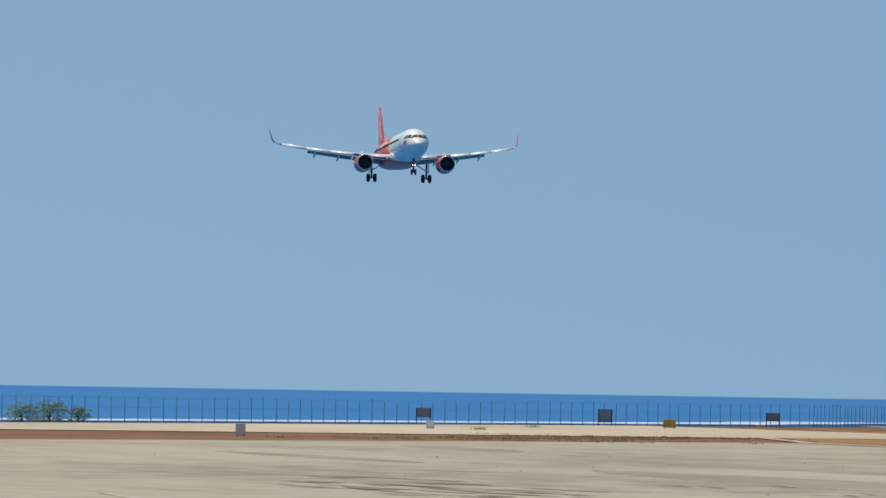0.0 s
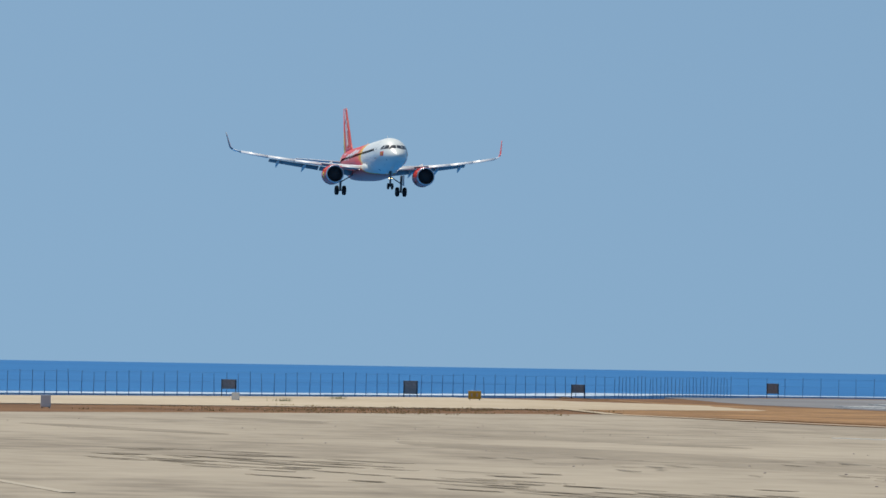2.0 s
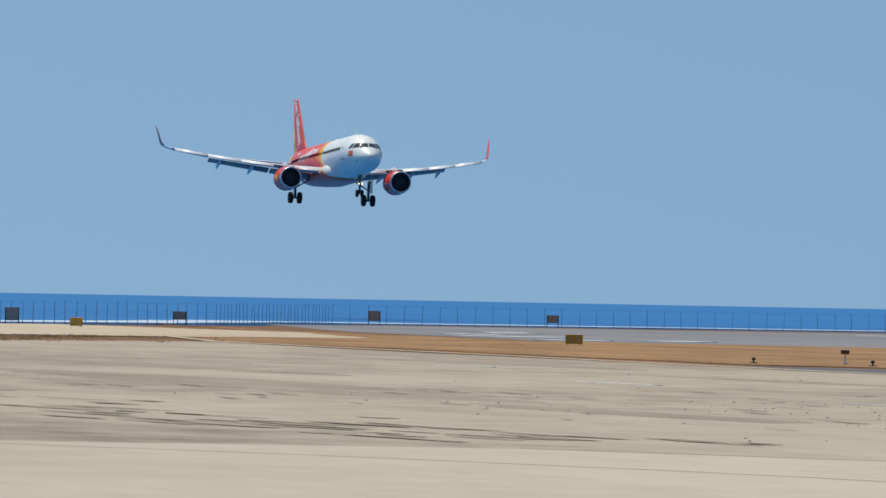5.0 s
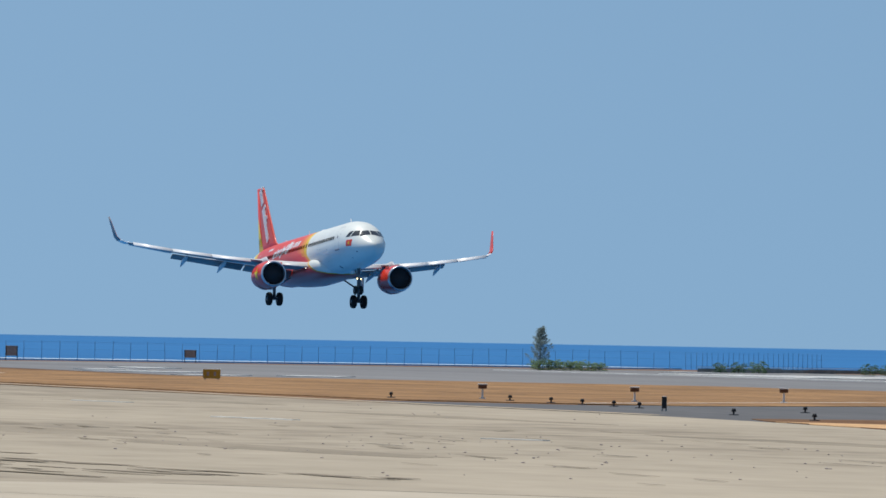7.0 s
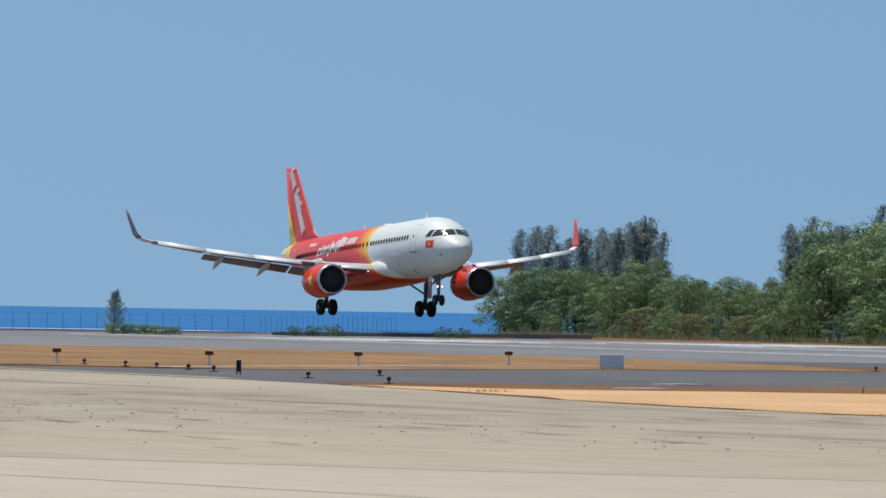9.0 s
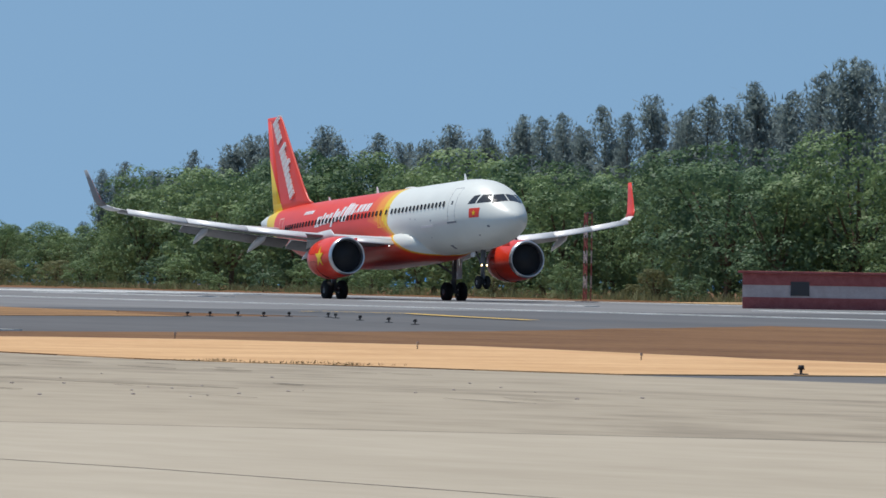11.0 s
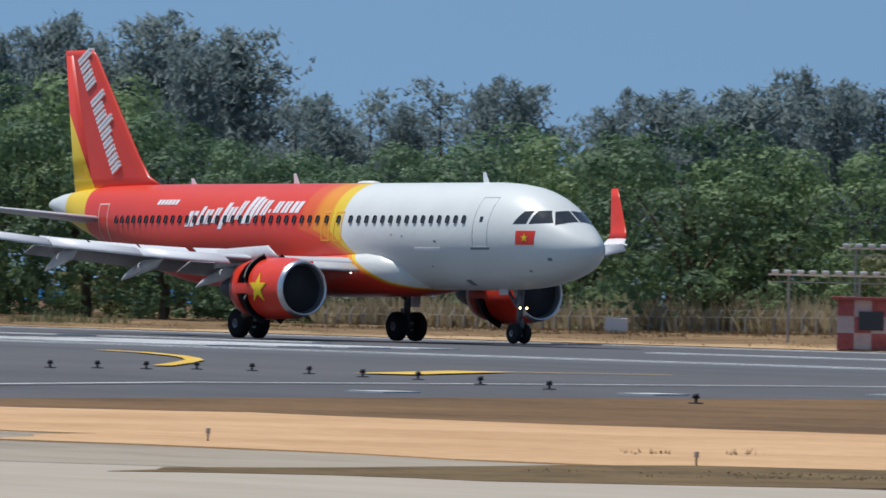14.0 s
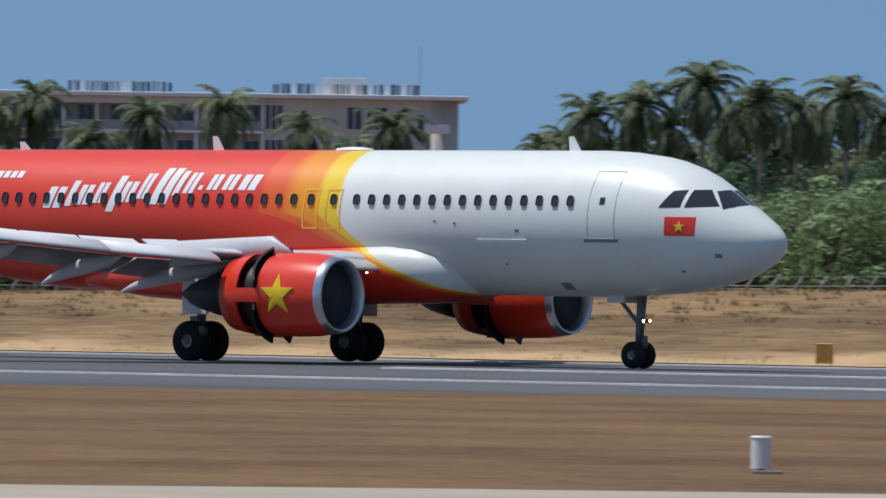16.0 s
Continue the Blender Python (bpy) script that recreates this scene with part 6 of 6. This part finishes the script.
def hotel():
    """Upper storeys of a long building: recessed balconies on one half, plain walls and a rounded end on the other."""
    a = radians(-37.62)
    root = new("hotel")
    tagged(root, "long grey hotel with flat white roof and balconies", "building")
    root.matrix_basis = pose(900 * math.sin(a), 900 * math.cos(a), 0, 0, 0, 37.62)
    w, d, h, storey = 48.0, 14.0, 22.2, 3.6
    cut = 3.6  # balconies end here
    part("wall", box_bm((cut + w / 2, d - 2, h), ((cut - w / 2) / 2, d / 2 + 1, h / 2), 0.05), PLASTER, root, "grey wall behind the balconies")
    part("wall", box_bm((w / 2 - cut - 3.0, d, h), ((w / 2 - 3.0 + cut) / 2, d / 2, h / 2), 0.05), BEIGE_PLASTER, root, "beige plaster wall")
    rr = [[(w / 2 - 3.0 + (3.0 * math.cos(t) if abs(t) < 1.6 else 0), d / 2 + math.sin(t) * d / 2, z) for t in [-math.pi / 2 + math.pi * i / 16 for i in range(17)]] for z in (0, h)]
    part("round_corner", loft(rr), BEIGE_PLASTER, root, "rounded beige end wall", True)
    part("roof", box_bm((w + 1.2, d + 1.6, 0.45), (0.2, d / 2 - 0.2, h + 0.22), 0.08), SLAB, root, "flat white roof slab")
    part("fascia", box_bm((cut + w / 2, 0.5, 0.75), ((cut - w / 2) / 2, -0.2, h - 0.38), 0.03), PLASTER, root, "deep grey fascia")
    bays = 8
    bay = (cut + w / 2) / bays
    for fl in range(6):
        z0 = h - storey * (fl + 1) + 0.1
        part("floor_slab", box_bm((cut + w / 2, 2.2, 0.3), ((cut - w / 2) / 2, 0.9, z0 - 0.1), 0.03), SLAB, root, "white balcony slab")
        for i in range(bays):
            x = -w / 2 + bay * (i + 0.5)
            part("partition", box_bm((0.3, 2.0, storey - 0.4), (x + bay / 2 - 0.15, 1.0, z0 + storey / 2), 0.01), SLAB if i % 2 else PLASTER, root)
            win = part("window", box_bm((bay * 0.52, 0.1, 2.5), (x + bay * 0.12, 1.97, z0 + 1.45), 0.01), WHITE_METAL, root, "white framed balcony door")
            for q in (-1, 1):
                part("pane", box_bm((bay * 0.23, 0.04, 2.3), (x + bay * (0.12 + 0.125 * q), 1.90, z0 + 1.45)), GLASS, win)
            part("railing", box_bm((bay - 0.4, 0.06, 0.95), (x, 0.0, z0 + 0.55)), GREY_METAL, root, "grey balcony railing")
        for x, ww, zz, hh in ((4.6, 1.9, 1.5, 2.7), (13.0, 1.6, 1.5, 2.5), (15.3, 2.2, 1.5, 2.5), (19.9, 0.7, 1.1, 1.9)):
            win = part("window", box_bm((ww, 0.12, hh), (x, -0.05, z0 + zz), 0.02), WHITE_METAL, root, "tall window with white frame")
            panes = max(1, round(ww / 0.75))
            for q in range(panes):
                part("pane", box_bm((ww / panes - 0.14, 0.05, hh - 0.2), (x - ww / 2 + ww * (q + 0.5) / panes, -0.12, z0 + zz)), GLASS, win)
        part("balcony", box_bm((2.6, 0.8, 1.0), (21.6, -0.35, z0 + 0.5), 0.03), SLAB, root, "white end balcony")
    for x0, x1 in ((-16.8, -6.3), (4.5, 19.7)):
        rail = part("roof_screen", box_bm((x1 - x0, 0.08, 0.10), ((x0 + x1) / 2, 0.8, h + 1.55)), WHITE_METAL, root, "slatted roof screen")
        x = x0
        while x < x1:
            wide = RNG.uniform(0.18, 0.42)
            part("slat", box_bm((wide, 0.25, RNG.uniform(0.9, 1.15)), (x + wide / 2, 0.8, h + 0.98)), (DARK_METAL, GREY_METAL, DARK_METAL, SLAB)[int(RNG.integers(0, 4))], rail)
            x += wide + RNG.uniform(0.08, 0.3)
    part("plant_room", box_bm((4.2, 3, 1.9), (12.0, 4, h + 1.3), 0.05), SLAB, root, "white roof plant room")
    part("aerial", rod_bm((19.8, 2, h), (19.8, 2, h + 5.6), 0.05, None, 6), GREY_METAL, root)


hotel()


def small_roof(bear, dist, z, w, label):
    a = radians(bear)
    x, y = dist * math.sin(a), dist * math.cos(a)
    g = ground_at(x, y)
    root = new("pavilion")
    tagged(root, label, "roof", "far roofs")
    root.matrix_basis = pose(x, y, g, 0, 0, -bear)
    part("roof", box_bm((w, 2.4, 0.14), (0, 0, z - g), 0.03), SLAB, root, "flat pale roof")
    part("wall", box_bm((w * 0.4, 1.8, z - g - 0.1), (0, 0.2, (z - g - 0.1) / 2), 0.02), PLASTER, root, "pale walls")
    for s in (-1, 1):
        part("post", rod_bm((s * w * 0.45, -1.0, 0), (s * w * 0.45, -1.0, z - g), 0.06, None, 8), SLAB, root)


small_roof(-40.75, 380, 8.8, 3.3, "white flat roof pavilion among palms")
small_roof(-46.95, 385, 8.4, 3.0, "pale flat roofed building behind trees")
small_roof(-43.0, 372, 7.6, 4.2, "low pale roofed building behind trees")


# ---- motion of the airliner ----
LANE = 200.19
FLIGHT = [
    (0.0, -1166.12, 30.33, 3.10, -0.79, 0.00), (0.5, -1136.00, 28.62, 2.82, -0.35, 0.03), (1.0, -1105.91, 26.68, 2.55, -0.12, -0.09),
    (1.5, -1075.59, 24.74, 2.30, -0.05, -0.43), (2.0, -1044.74, 22.70, 2.25, -0.05, -0.49), (2.5, -1013.35, 20.68, 2.33, -0.12, -0.39),
    (3.0, -981.57, 18.63, 2.42, -0.24, -0.31), (3.5, -949.59, 16.64, 2.58, -0.43, -0.53), (6.0, -785.36, 7.93, 3.04, -0.53, -1.34),
    (6.5, -752.63, 6.18, 3.82, 0.04, -1.33), (7.0, -719.89, 4.79, 4.50, 0.70, -0.87), (7.5, -687.11, 3.43, 4.69, 0.94, -0.41),
    (8.0, -654.34, 2.74, 4.32, 1.24, -0.07), (8.5, -621.85, 2.02, 3.81, 1.35, 0.01), (9.0, -589.42, 1.71, 3.36, 1.57, -0.13),
    (9.5, -556.33, 1.21, 3.32, 1.39, -0.19), (10.0, -522.99, 0.88, 3.26, 0.84, -0.14), (11.4, -438.5, 0.06, 3.35, -0.3, -0.12), (12.5, -372.24, 0.06, 3.26, -1.07, 0.0),
    (13.0, -339.02, 0.05, 2.76, -1.72, 0.0), (13.5, -306.65, 0.03, 1.46, -1.37, 0.0), (14.0, -274.98, 0.03, 0.36, -0.92, 0.0),
    (14.5, -243.71, 0.03, 0.08, -0.31, 0.0), (15.0, -212.84, 0.03, 0.0, 0.05, 0.0), (15.5, -182.47, 0.03, 0.0, 0.24, 0.0),
    (16.0, -152.31, 0.03, 0.0, 0.44, 0.0),
]


def motions():
    walk(PLANE, [(t, pose(x, LANE, z, lean, -nose_up, turn)) for t, x, z, nose_up, turn, lean in FLIGHT])
    # the wings bend up in the air and sink once the wheels carry the weight
    for ob, s in WINGS:
        pivot = Matrix.Translation((0, s * 1.6, 2.95))
        walk(ob, [(t, pivot @ pose(0, 0, 0, -s * a) @ pivot.inverted()) for t, a in ((0.0, 0.0), (10.4, 0.0), (11.4, 0.6), (12.5, 2.0), (13.5, 3.4), (16.0, 3.6))])
    # the legs hang out until the wheels carry the weight
    for ob, drop in GEAR:
        walk(ob, [(t, pose(0, 0, -d * drop)) for t, d in ((0.0, 1), (11.0, 1), (12.4, 0), (16.0, 0))])
    for ob, at, hinge in SPOILERS:
        walk(ob, [(t, Matrix.Translation(at) @ Matrix.Rotation(radians(a), 4, hinge)) for t, a in ((0.0, 0), (11.6, 0), (12.3, 14), (13.0, 32), (16.0, 34))])
    # the reverser doors swing out after touchdown
    for ob, at, axis in DOORS:
        walk(ob, [(t, Matrix.Translation(at) @ Matrix.Rotation(radians(a), 4, axis)) for t, a in ((0.0, 0), (12.5, 0), (13.6, 62), (16.0, 62))])


motions()
